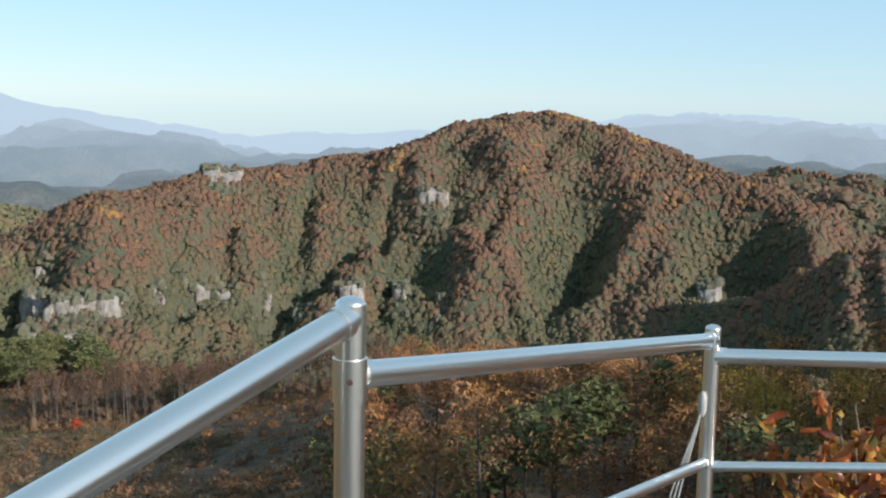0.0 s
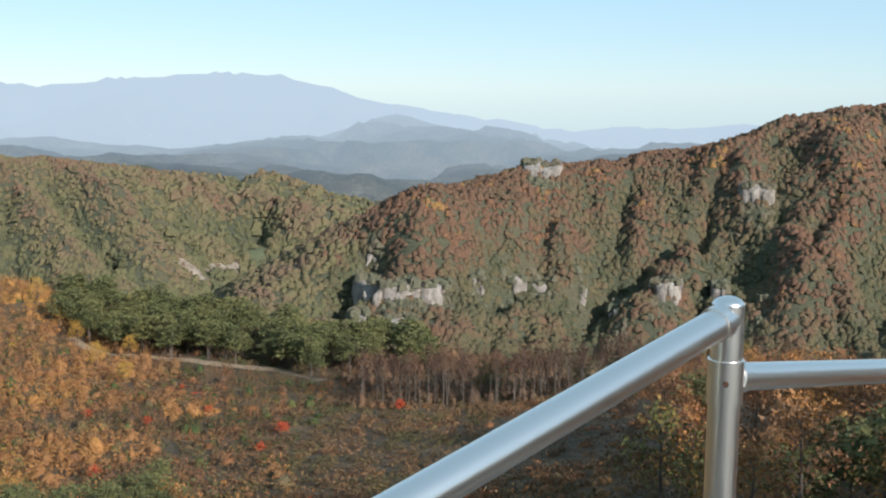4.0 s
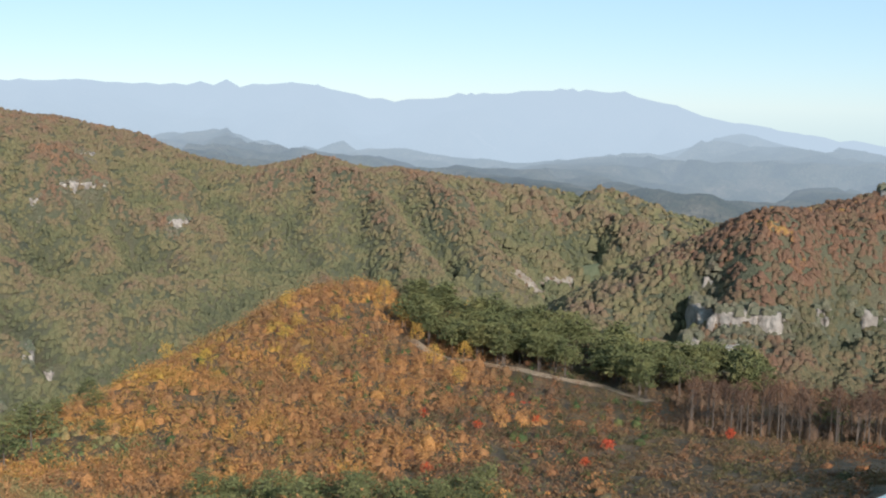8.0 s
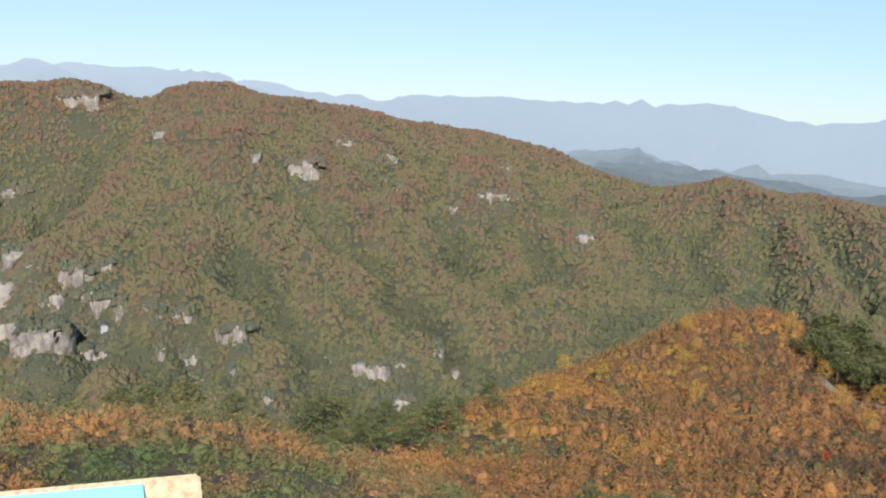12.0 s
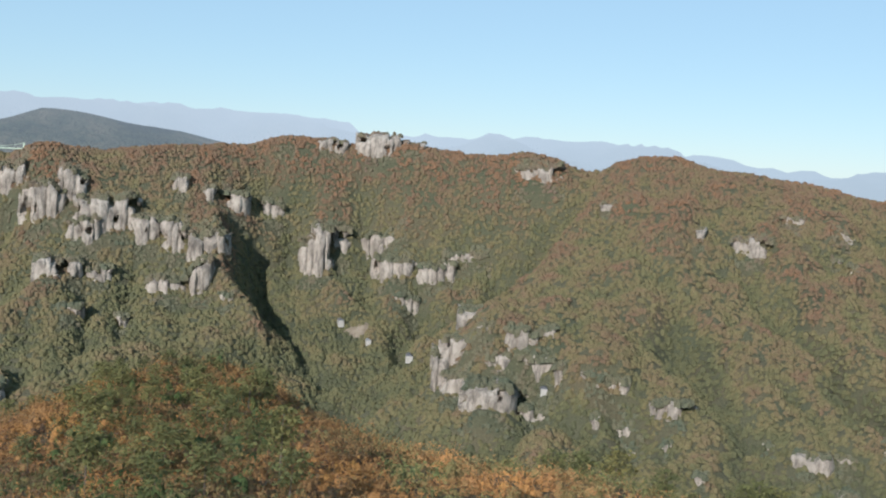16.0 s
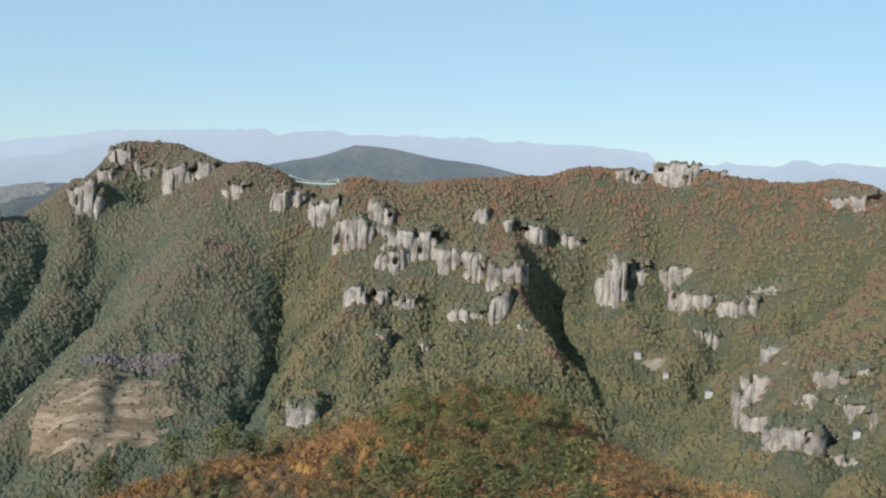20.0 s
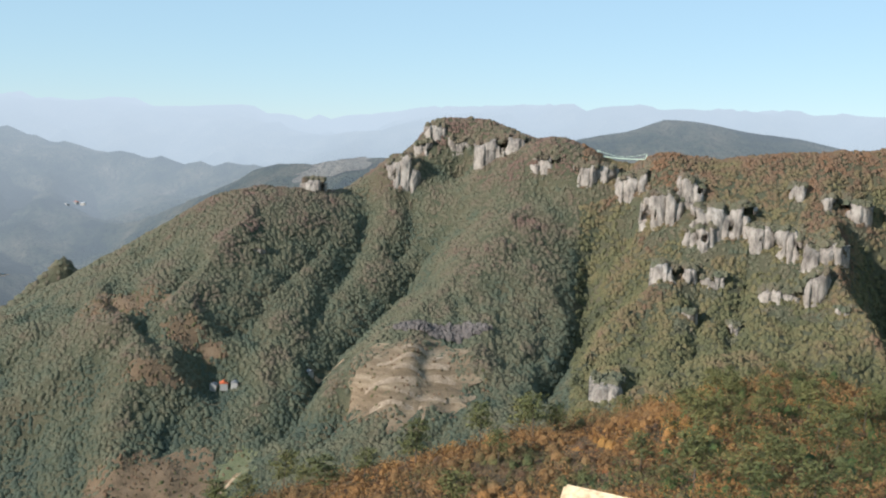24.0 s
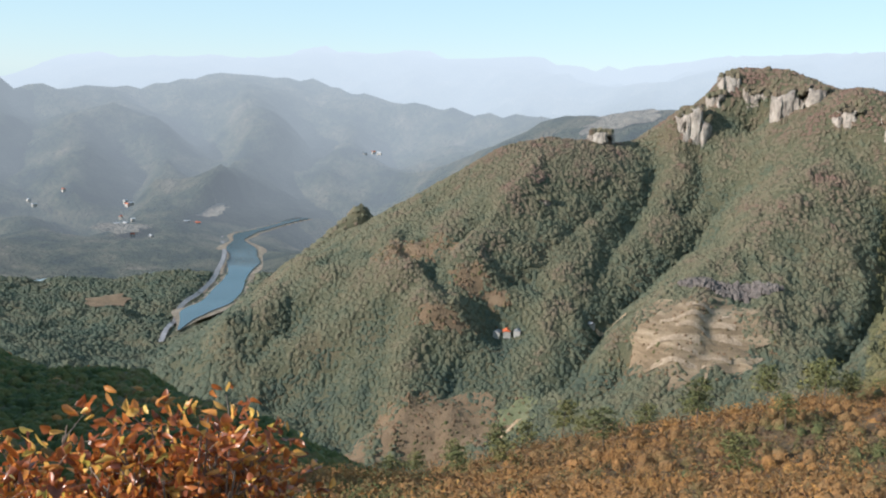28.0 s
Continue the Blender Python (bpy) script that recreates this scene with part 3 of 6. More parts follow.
def relief(x, y):
    """Runnels and swells that the spines leave out."""
    r = np.hypot(x, y)
    k = np.clip((r - 350) / 400, 0, 1)
    soft = np.clip(from_crest(x, y, CRESTS).reshape(r.shape) / 110, 0.12, 1)
    wx, wy = (fbm(x / 90, y / 90, 2, 21) - 0.5) * 70, (fbm(x / 90, y / 90, 2, 27) - 0.5) * 70
    runs = 1 - np.abs(fbm((x + wx) / 120, (y + wy) / 120, 2, 3) - 0.5) * 4
    fine = np.abs(fbm((x + wx * 0.6) / 52, (y + wy * 0.6) / 52, 2, 14) - 0.5) * 4
    arc = np.arctan2(-x, y) * 1150 + wx * 1.3 + (fbm(x / 260, y / 260, 2, 61) - 0.5) * 260
    ribs = np.abs(vnoise(arc / 46, r / 210, 63) - 0.5) * 2 + 0.45 * np.abs(vnoise(arc / 21, r / 110, 65) - 0.5) * 2
    far = (ribs - 0.55) * 15 * soft + (0.45 - runs) * 13 * soft + (fine - 0.5) * 8 * soft + (fbm(x / 35, y / 35, 2, 9) - 0.5) * 8 * soft
    near = (fbm(x / 28, y / 28, 3, 5) - 0.5) * 3.0 * np.clip((r - 15) / 60, 0, 1)
    q = np.clip((r - 1950) / 450, 0, 1)
    hills = (0.12 - np.abs(fbm((x + 2 * wx) / 560, (y + 2 * wy) / 560, 5, 31) - 0.5) * 4) * 120 * q
    hills = hills * np.clip(from_crest(x, y, FAR_CRESTS).reshape(r.shape) / 200, 0.06, 1)
    b = np.degrees(np.arctan2(-x, y))
    far = far * (1 - 0.45 * np.clip((b - 104) / 10, 0, 1))  # flattened by bearing on the peak's flanks, to lessen the shadows seen there
    return far * k * (1 - q) + near * (1 - k) + hills


FOLDS = []


def fold(depth, width, *line):
    """A gully, or with a depth below zero a sharp spur, from its head down to its foot (x, y)."""
    FOLDS.append((depth, width, np.array(line, float)))


fold(48, 26, (92, 845), (76, 819), (60, 798), (48, 775), (38, 731))
fold(29, 20, (8, 852), (-17, 824), (-31, 818), (-47, 799))
fold(39, 24, (-73, 855), (-90, 824), (-95, 797), (-106, 775), (-124, 748), (-146, 736), (-152, 708), (-151, 670))
fold(20, 18, (-142, 849), (-137, 795), (-145, 769), (-145, 751))
fold(27, 16, (-184, 744), (-199, 696), (-210, 670), (-211, 645))
fold(41, 20, (-285, 683), (-295, 648), (-299, 624), (-294, 591))
fold(16, 16, (-176, 816), (-161, 776), (-146, 756))
fold(12, 18, (186, 826), (169, 813), (154, 796), (129, 735))
fold(12, 16, (219, 788), (198, 800), (179, 799))
fold(23, 16, (-60, 790), (-76, 745), (-92, 715))
fold(16, 14, (-215, 723), (-217, 698), (-220, 678))
fold(18, 16, (-31, 782), (-42, 763), (-47, 733))
fold(-20, 36, (28, 866), (21, 838), (5, 808), (-10, 758), (-24, 724))
fold(-18, 32, (107, 872), (118, 834), (98, 788), (71, 745))
fold(-16, 26, (-182, 744), (-159, 721))
fold(-16, 26, (-263, 726), (-264, 683), (-272, 643))
fold(-14, 22, (-48, 879), (-64, 830), (-88, 773), (-109, 724))
fold(35, 26, (-1043, 718), (-964, 722), (-881, 718), (-795, 704))
fold(29, 22, (-947, 882), (-839, 850), (-774, 845), (-721, 839))
fold(21, 16, (-851, 927), (-789, 892), (-758, 854))
fold(32, 22, (-824, 975), (-733, 925), (-637, 870), (-609, 870))
fold(27, 20, (-768, 999), (-682, 980), (-629, 968), (-593, 957))
fold(35, 26, (-979, 512), (-887, 517), (-795, 517), (-753, 533))
fold(29, 24, (-1171, 673), (-1045, 653), (-959, 625), (-868, 584))
fold(21, 18, (-713, 1032), (-658, 1032), (-615, 1047))
fold(21, 20, (-1065, 849), (-983, 843), (-877, 817), (-825, 802))
fold(-27, 30, (-1192, 739), (-1041, 732), (-948, 740), (-821, 705), (-780, 706))
fold(-21, 26, (-933, 963), (-825, 937), (-733, 897), (-648, 857))
fold(-21, 26, (-818, 998), (-697, 948), (-642, 935), (-605, 924))
fold(-21, 26, (-1020, 493), (-915, 500), (-814, 501), (-758, 514))
fold(35, 24, (-1086, 632), (-1012, 642), (-934, 650), (-844, 629))
fold(32, 22, (-1076, 514), (-922, 512), (-801, 511))
fold(29, 22, (-1059, 391), (-922, 394), (-825, 408))
fold(54, 28, (-1376, 390), (-1307, 316), (-1281, 265), (-1179, 202), (-1077, 143))
fold(27, 20, (-953, 282), (-902, 311), (-809, 305))
fold(-24, 26, (-1223, 548), (-1050, 543), (-912, 537), (-799, 533))
fold(-24, 26, (-1167, 652), (-1038, 657), (-903, 650), (-771, 608))
fold(-21, 24, (-1287, 430), (-1122, 432), (-956, 431), (-835, 441))
fold(24, 20, (-1193, 492), (-1079, 502), (-971, 486))
fold(56, 22, (-1374, -30), (-1340, -26), (-1290, -19), (-1256, -9))
fold(24, 20, (-1278, -14), (-1208, 23), (-1171, 54))
fold(40, 24, (-1357, -346), (-1280, -356), (-1189, -331), (-1111, -327), (-1010, -323))
fold(36, 26, (-1356, -530), (-1295, -573), (-1197, -571), (-1107, -573), (-1021, -572), (-936, -559), (-878, -569))
fold(22, 14, (-1243, -208), (-1147, -198), (-1083, -192))
fold(24, 16, (-1338, 170), (-1267, 153), (-1173, 128))
fold(20, 18, (-1286, -166), (-1209, -166), (-1113, -162))
fold(-18, 34, (-1303, -211), (-1194, -254), (-1115, -284), (-1026, -311))
fold(-18, 40, (-1356, -430), (-1267, -457), (-1158, -482), (-1059, -503), (-938, -519))
fold(-30, 22, (-1370, -81), (-1284, -72), (-1231, -53), (-1166, -6))
fold(24, 18, (-1455, 106), (-1407, 99), (-1354, 107), (-1294, 105))
fold(20, 16, (-1446, 7), (-1412, 10), (-1354, 7))
fold(26, 20, (-1355, -690), (-1260, -656), (-1150, -632), (-1079, -612))
fold(20, 18, (-1378, -637), (-1323, -609), (-1250, -604))
fold(18, 20, (-893, -858), (-831, -864), (-763, -866))
fold(16, 18, (-885, -729), (-847, -757), (-801, -792))
fold(20, 20, (-1245, -684), (-1106, -673), (-1026, -675), (-956, -693))
fold(18, 18, (-1084, -757), (-992, -754), (-908, -749))
fold(26, 20, (-956, -495), (-917, -505), (-877, -518))
fold(20, 20, (-1026, -386), (-937, -383), (-882, -385))
fold(-16, 26, (-1219, -764), (-1068, -745), (-966, -749), (-878, -786), (-794, -841))
fold(-14, 24, (-933, -707), (-864, -741), (-807, -774))
fold(70, 80, (-2279, -2401), (-2202, -2182), (-1971, -2073))
fold(70, 80, (-2050, -2561), (-1909, -2223), (-1656, -2069))
fold(70, 80, (-1725, -2504), (-1664, -2253), (-1384, -1973))
fold(60, 70, (-2511, -2157), (-2370, -2075), (-2260, -1896))
fold(70, 80, (-1433, -2499), (-1393, -2243), (-1290, -1916))
fold(-60, 80, (-2286, -2585), (-2017, -2234), (-1760, -2048), (-1478, -1828))
fold(-60, 80, (-1969, -2586), (-1718, -2212), (-1437, -1947))
fold(-60, 80, (-2412, -2297), (-2320, -2161), (-1994, -1952))
fold(-60, 80, (-1701, -2676), (-1566, -2346), (-1307, -2084))


def folds(x, y):
    """What gullies and spurs take from or add to the slopes: sharp along their lines, fading to the sides."""
    shape = x.shape
    x, y = np.ravel(x), np.ravel(y)
    x = x + (fbm(x / 45, y / 45, 3, 51) - 0.5) * 26
    y = y + (fbm(x / 45, y / 45, 3, 57) - 0.5) * 26
    out = np.zeros(len(x))
    for depth, width, line in FOLDS:
        lo, hi = line.min(0) - width * 4.5, line.max(0) + width * 4.5
        k = np.nonzero((x > lo[0]) & (x < hi[0]) & (y > lo[1]) & (y < hi[1]))[0]
        if not len(k):
            continue
        best, where = np.full(len(k), 1e9), np.zeros(len(k))
        run = np.concatenate([[0], np.cumsum(np.linalg.norm(np.diff(line, axis=0), axis=1))])
        for a, b, r0, r1 in zip(line[:-1], line[1:], run[:-1], run[1:]):
            d = b - a
            t = np.clip(((x[k] - a[0]) * d[0] + (y[k] - a[1]) * d[1]) / (d @ d), 0, 1)
            q = np.hypot(x[k] - a[0] - d[0] * t, y[k] - a[1] - d[1] * t)
            near = q < best
            best[near], where[near] = q[near], (r0 + (r1 - r0) * t[near]) / run[-1]
        fade = np.clip(where / 0.22, 0, 1) * (1 - 0.6 * np.clip((where - 0.8) / 0.2, 0, 1))
        out[k] -= depth * fade * np.maximum(0, np.exp(-best / width) - 0.011)
    return out.reshape(shape)


RINGS = np.concatenate([[0.0], np.geomspace(1.0, 300, 75), np.arange(308, 1950, 8.0)])
BEARINGS = np.concatenate([np.arange(-34, 166, 0.33), np.arange(166, 326, 5.0)])
FAR_RINGS = np.concatenate([np.arange(RINGS[-1], 4930, 24.0)])


def polar_grid(rings, bearings):
    a = np.radians(bearings)[:, None]
    x, y = -np.sin(a) * rings[None], np.cos(a) * rings[None]
    z = bare_height(x, y).reshape(x.shape) + relief(x, y) + folds(x, y)
    return x, y, z


def polar_faces(nb, nr):
    i = np.arange(nb)[:, None] * nr
    j = ((np.arange(nb) + 1) % nb)[:, None] * nr
    k = np.arange(nr - 1)[None]
    return np.stack([i + k, j + k, j + k + 1, i + k + 1], -1).reshape(-1, 4)[:, ::-1]


GX, GY, GZ = polar_grid(RINGS, BEARINGS)


def ground_height(x, y):
    """The height of the ground sheet, between its grid's places."""
    x, y = np.asarray(x, float), np.asarray(y, float)
    r = np.hypot(x, y)
    b = (np.degrees(np.arctan2(-x, y)) + 34) % 360 - 34
    fi = np.interp(r, RINGS, np.arange(len(RINGS)))
    bb = np.append(BEARINGS, 326)
    fb = np.interp(b, bb, np.arange(len(bb)))
    i, j = np.minimum(fi.astype(int), len(RINGS) - 2), fb.astype(int)
    u, v = fi - i, fb - j
    n = len(BEARINGS)
    return (GZ[j % n, i] * (1 - u) + GZ[j % n, i + 1] * u) * (1 - v) + (GZ[(j + 1) % n, i] * (1 - u) + GZ[(j + 1) % n, i + 1] * u) * v


ground = part("ground", mesh_np("ground", np.stack([GX, GY, GZ], -1).reshape(-1, 3), polar_faces(*GX.shape), True), SOIL)
tagged(ground, "forested mountain land falling from a summit to deep valleys", "ground", kind="structure")
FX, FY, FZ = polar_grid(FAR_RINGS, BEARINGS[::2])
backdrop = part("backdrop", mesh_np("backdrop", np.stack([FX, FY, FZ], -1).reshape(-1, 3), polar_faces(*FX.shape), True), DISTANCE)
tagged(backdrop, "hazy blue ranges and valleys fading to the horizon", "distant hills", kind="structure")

# ---- woods ----
OCT_V = np.array([(1, 0, 0.1), (0.31, 0.95, 0), (-0.81, 0.59, 0.1), (-0.81, -0.59, -0.05), (0.31, -0.95, 0.05), (0, 0, 0.95)])
OCT_F = np.array([(0, 1, 5), (1, 2, 5), (2, 3, 5), (3, 4, 5), (4, 0, 5)])
SKIRT_V = np.concatenate([OCT_V * (0.78, 0.78, 0.5) + (0, 0, 0.34), OCT_V[:5] * (1.08, 1.08, 0) + (0, 0, -0.75)])
SKIRT_F = np.concatenate([OCT_F] + [[(k, 6 + k, (k + 1) % 5), ((k + 1) % 5, 6 + k, 6 + (k + 1) % 5)] for k in range(5)])


MOUND_V = np.array([(math.cos(k * 1.2566) * 1.08, math.sin(k * 1.2566) * 1.08, -0.65) for k in range(5)] + [(math.cos(0.628 + k * 2.094) * 0.55, math.sin(0.628 + k * 2.094) * 0.55, 0.5) for k in range(3)])
MOUND_F = np.array([(0, 1, 5), (1, 6, 5), (1, 2, 6), (2, 3, 6), (3, 7, 6), (3, 4, 7), (4, 0, 7), (0, 5, 7), (5, 6, 7)])


def crowns(places, radii, tall=1.0, slope=None, shape=(SKIRT_V, SKIRT_F)):
    """Rough leafy crowns, one for each place: lumpy domes, each turned and squashed its own way."""
    n, k = len(places), len(shape[0])
    v = shape[0][None] * RNG.uniform(0.68, 1.3, (n, k, 1))
    a = RNG.uniform(0, 2 * math.pi, n)
    c, s = np.cos(a)[:, None], np.sin(a)[:, None]
    x, y = v[..., 0] * c - v[..., 1] * s, v[..., 0] * s + v[..., 1] * c
    h = RNG.uniform(0.6, 1.25, (n, 1)) * tall
    v = np.stack([x, y, v[..., 2] * h], -1) * radii[:, None, None]
    if slope is not None:
        gx, gy = (np.clip(g, -0.8, 0.8)[:, None] for g in slope)
        v[..., 2] += 0.35 * (v[..., 0] * gx + v[..., 1] * gy)
    v += places[:, None]
    f = shape[1][None] + k * np.arange(n)[:, None, None]
    return v.reshape(-1, 3), f.reshape(-1, 3)


def convexity(x, y):
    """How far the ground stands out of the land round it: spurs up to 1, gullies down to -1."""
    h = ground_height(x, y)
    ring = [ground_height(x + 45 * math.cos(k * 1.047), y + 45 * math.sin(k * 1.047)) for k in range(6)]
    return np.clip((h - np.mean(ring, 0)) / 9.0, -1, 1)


def scatter(bear, dist, spacing):
    """Places spread over a sector of the plan, about so far apart."""
    (b0, b1), (r0, r1) = bear, dist
    n = int(radians(b1 - b0) * (r1 * r1 - r0 * r0) / 2 / (spacing * spacing))
    b = RNG.uniform(b0, b1, n)
    r = np.sqrt(RNG.uniform(r0 * r0, r1 * r1, n))
    a = np.radians(b)
    return -np.sin(a) * r, np.cos(a) * r


def tufts(places, radii, n, size, tall=1.0):
    """Clumps of leaves round each place: small flakes turned every way, thickest at the outside."""
    m = len(places)
    d = RNG.normal(size=(m, n, 3))
    d /= np.linalg.norm(d, axis=2, keepdims=True)
    d *= RNG.uniform(0.45, 1.0, (m, n, 1))
    d[..., 2] = np.abs(d[..., 2]) * 1.5 - 0.5
    c = places[:, None] + d * (radii[:, None, None] * np.array((1, 1, tall)))
    u = RNG.normal(size=(m, n, 3, 3))
    u /= np.linalg.norm(u, axis=3, keepdims=True)
    s = RNG.uniform(0.6, 1.3, (m, n, 1, 1)) * size
    v = (c[:, :, None] + u * s).reshape(-1, 3)
    return v, np.arange(len(v)).reshape(-1, 3)


BARE = []  # places without trees: x, y, half-length along, half-length across, turn of the long axis


def clear_of(x, y, margin=1.0):
    keep = np.ones(len(x), bool)
    for cx, cy, a, b, turn in BARE:
        dx, dy = x - cx, y - cy
        c, s = math.cos(turn), math.sin(turn)
        keep &= ((dx * c + dy * s) / (a + margin)) ** 2 + ((dy * c - dx * s) / (b + margin)) ** 2 > 1
    return keep


def wood(name, label, bear, dist, spacing, radius, mat, tall=1.0, category="woodland", leafy=0, flake=0.5, where=None):
    x, y = scatter(bear, dist, spacing)
    k = clear_of(x, y)
    if where is not None:
        k &= where(x, y)
    x, y = x[k], y[k]
    rad = (0.62 + 0.75 * RNG.uniform(0, 1, len(x)) ** 1.6) * radius
    z = ground_height(x, y) + rad * tall * RNG.uniform(0.1, 1.0 if not leafy and bear[0] < 100 else 0.6, len(x))
    p = np.stack([x, y, z], -1)
    gx = (ground_height(x + 5, y) - ground_height(x - 5, y)) / 10
    gy = (ground_height(x, y + 5) - ground_height(x, y - 5)) / 10
    if leafy:
        a, b = tufts(p, rad, leafy, flake, tall), crowns(p - np.array((0, 0, 0.42)) * rad[:, None], rad * 0.5, tall, (gx, gy))
        v, f = np.concatenate([a[0], b[0]]), np.concatenate([a[1], b[1] + len(a[0])])
    else:
        shape = (MOUND_V, MOUND_F) if dist[0] > 425 else (SKIRT_V, SKIRT_F)
        v, f = crowns(p, rad, tall, (gx, gy), shape)
    me = mesh_np(name, v, f, bool(leafy) or bear[0] > 100 or dist[0] < 435)
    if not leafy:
        at = me.attributes.new("convexity", "FLOAT", "POINT")
        at.data.foreach_set("value", np.repeat(convexity(x, y), len(shape[0])).astype(np.float32))
    ob = part(name, me, mat)
    return tagged(ob, label, category, kind="stuff")


# ---- rock, clearings, roads and water in the plan ----
# rocks: bearing, distance, foot, top, breadth, depth
RIDGE_CLIFFS = [
    (103.18, 1374, -75, -25, 39.2, 52), (101.71, 1328, -98, -47, 41.3, 52), (100.42, 1342, -77, -29, 27.8, 54), (98.79, 1300, -107, -57, 57.2, 60),
    (100.29, 1296, -115, -88, 18.1, 32), (99.52, 1286, -120, -83, 20.0, 46), (96.83, 1290, -118, -81, 30.1, 44), (95.41, 1278, -124, -82, 26.5, 48),
    (93.94, 1264, -134, -86, 44.5, 44), (93.99, 1228, -169, -122, 21.6, 44), (101.44, 1222, -148, -126, 25.3, 60), (100.24, 1234, -151, -128, 15.3, 38),
    (99.04, 1240, -154, -135, 25.7, 26), (95.73, 1228, -168, -143, 38.2, 30), (92.69, 1214, -174, -159, 15.7, 16),
]
RIDGE_CLIFFS2 = [
    (100.38, 1172, -184, -169, 21.3, 24), (97.88, 1180, -198, -180, 12.2, 30), (104.11, 996, -238, -217, 24.3, 60), (95.21, 1362, -58, -34, 17.6, 32),
    (93.79, 1352, -66, -46, 14.0, 32), (92.48, 1366, -79, -52, 29.7, 36), (90.49, 1402, -89, -61, 25.4, 24), (88.59, 1346, -155, -101, 20.2, 50),
    (87.85, 1342, -153, -83, 22.2, 58), (86.94, 1378, -132, -87, 23.6, 22), (84.52, 1384, -117, -93, 46.6, 16), (84.07, 1338, -149, -120, 41.6, 32),
    (82.09, 1334, -157, -126, 31.1, 24), (81.15, 1340, -150, -121, 15.3, 22), (80.33, 1356, -131, -111, 52.7, 14),
]
RIDGE_CLIFFS3 = [
    (83.07, 1314, -188, -165, 17.0, 16), (83.71, 1308, -178, -162, 13.6, 14), (76.71, 1414, -25, 7, 54.9, 30),
]
SOUTH_CLIFFS = [
    (81.33, 1020, -218, -180, 14.3, 60), (80.38, 996, -219, -196, 24.3, 28), (78.71, 954, -219, -196, 38.6, 54), (80.07, 1032, -183, -167, 37.4, 20),
    (78.31, 1016, -196, -177, 21.1, 12), (77.01, 1024, -180, -153, 30.8, 26), (76.66, 1016, -200, -174, 14.2, 12), (75.78, 1006, -201, -177, 16.7, 18),
    (75.74, 1030, -173, -152, 16.0, 34), (74.92, 986, -200, -179, 12.3, 26), (76.83, 1004, -228, -206, 19.2, 10), (76.14, 974, -235, -217, 26.2, 20),
    (79.87, 1088, -159, -149, 20.9, 60),
]
SOUTH_CLIFFS2 = [
    (79.03, 1038, -162, -154, 13.4, 10), (73.27, 976, -194, -181, 16.2, 10), (72.17, 978, -209, -185, 23.8, 10), (72.95, 954, -227, -214, 8.4, 10),
    (71.38, 960, -236, -223, 19.9, 10), (70.94, 942, -253, -236, 17.1, 12), (69.02, 942, -211, -194, 29.3, 20), (69.17, 920, -234, -224, 7.2, 10),
    (67.34, 852, -240, -230, 8.8, 16),
]
LONG_ROCKS = [
    (65.74, 1250, -90, -63, 38.9, 30), (68.3, 1240, -78, -56, 9.0, 56), (63.85, 1316, -52, -40, 23.9, 14), (61.52, 1312, -65, -53, 20.4, 10),
    (61.73, 1276, -95, -82, 13.2, 12), (55.12, 1266, -109, -94, 26.2, 10), (56.28, 1260, -106, -93, 19.6, 26), (57.82, 1242, -121, -110, 12.9, 16),
    (50.96, 1208, -142, -129, 21.9, 24), (62.03, 914, -235, -219, 26.0, 20), (60.65, 934, -228, -221, 24.2, 10), (60.81, 882, -249, -239, 32.0, 30),
    (58.09, 868, -249, -242, 27.0, 24),
]
LONG_ROCKS2 = [
    (57.41, 950, -240, -230, 7.4, 10), (64.13, 942, -227, -220, 9.8, 10), (58.46, 948, -218, -213, 9.8, 50), (73.03, 1340, -48, -38, 17.4, 16),
    (60.83, 1250, -95, -86, 9.1, 32), (55.48, 1324, -71, -65, 18.5, 22),
]
EAST_CLIFFS = [
    (3.6, 814, -81, -64, 21.1, 20), (14.52, 812, -66, -53, 24.4, 50), (23.54, 690, -132, -121, 16.1, 36), (22.1, 670, -131, -119, 29.5, 18),
    (20.43, 672, -134, -120, 21.9, 16), (19.44, 680, -130, -120, 7.8, 14), (17.73, 700, -131, -119, 8.7, 14), (15.9, 724, -140, -123, 14.6, 10),
    (14.26, 732, -136, -127, 15.2, 12), (12.49, 738, -143, -132, 11.1, 10), (23.22, 726, -120, -109, 12.0, 10), (24.09, 648, -141, -134, 10.1, 24),
]
EAST_CLIFFS2 = [
    (21.99, 634, -140, -135, 21.4, 18), (7.91, 726, -137, -123, 16.6, 22), (5.19, 740, -139, -128, 9.2, 34), (2.78, 736, -142, -132, 9.2, 14),
    (10.16, 714, -149, -142, 12.6, 44), (-10.97, 746, -133, -122, 13.1, 50),
]
PEAK_ROCKS = [
    (113.66, 1556, -11, 26, 26.6, 50), (112.16, 1548, -32, 8, 37.7, 22), (110.79, 1488, -31, 6, 32.4, 60), (109.6, 1478, -18, 11, 30.6, 60),
    (114.29, 1546, -27, 2, 21.6, 28), (115.3, 1490, -77, -19, 38.6, 50), (107.91, 1422, -52, -11, 29.5, 26), (105.8, 1400, -59, -20, 25.4, 30),
    (104.92, 1408, -51, -22, 28.4, 36), (119.96, 1470, -78, -58, 26.7, 50), (122.78, 1322, -146, -134, 17.1, 16),
]
TORS = [
    (85.13, 1460, 4, 34, 50, 70), (87.90, 1464, 6, 24, 23, 70), (87.16, 1464, 6, 22, 18, 32), (83.37, 1464, 7, 25, 30, 70),
    (89.94, 1464, 8, 21, 24, 70),
]
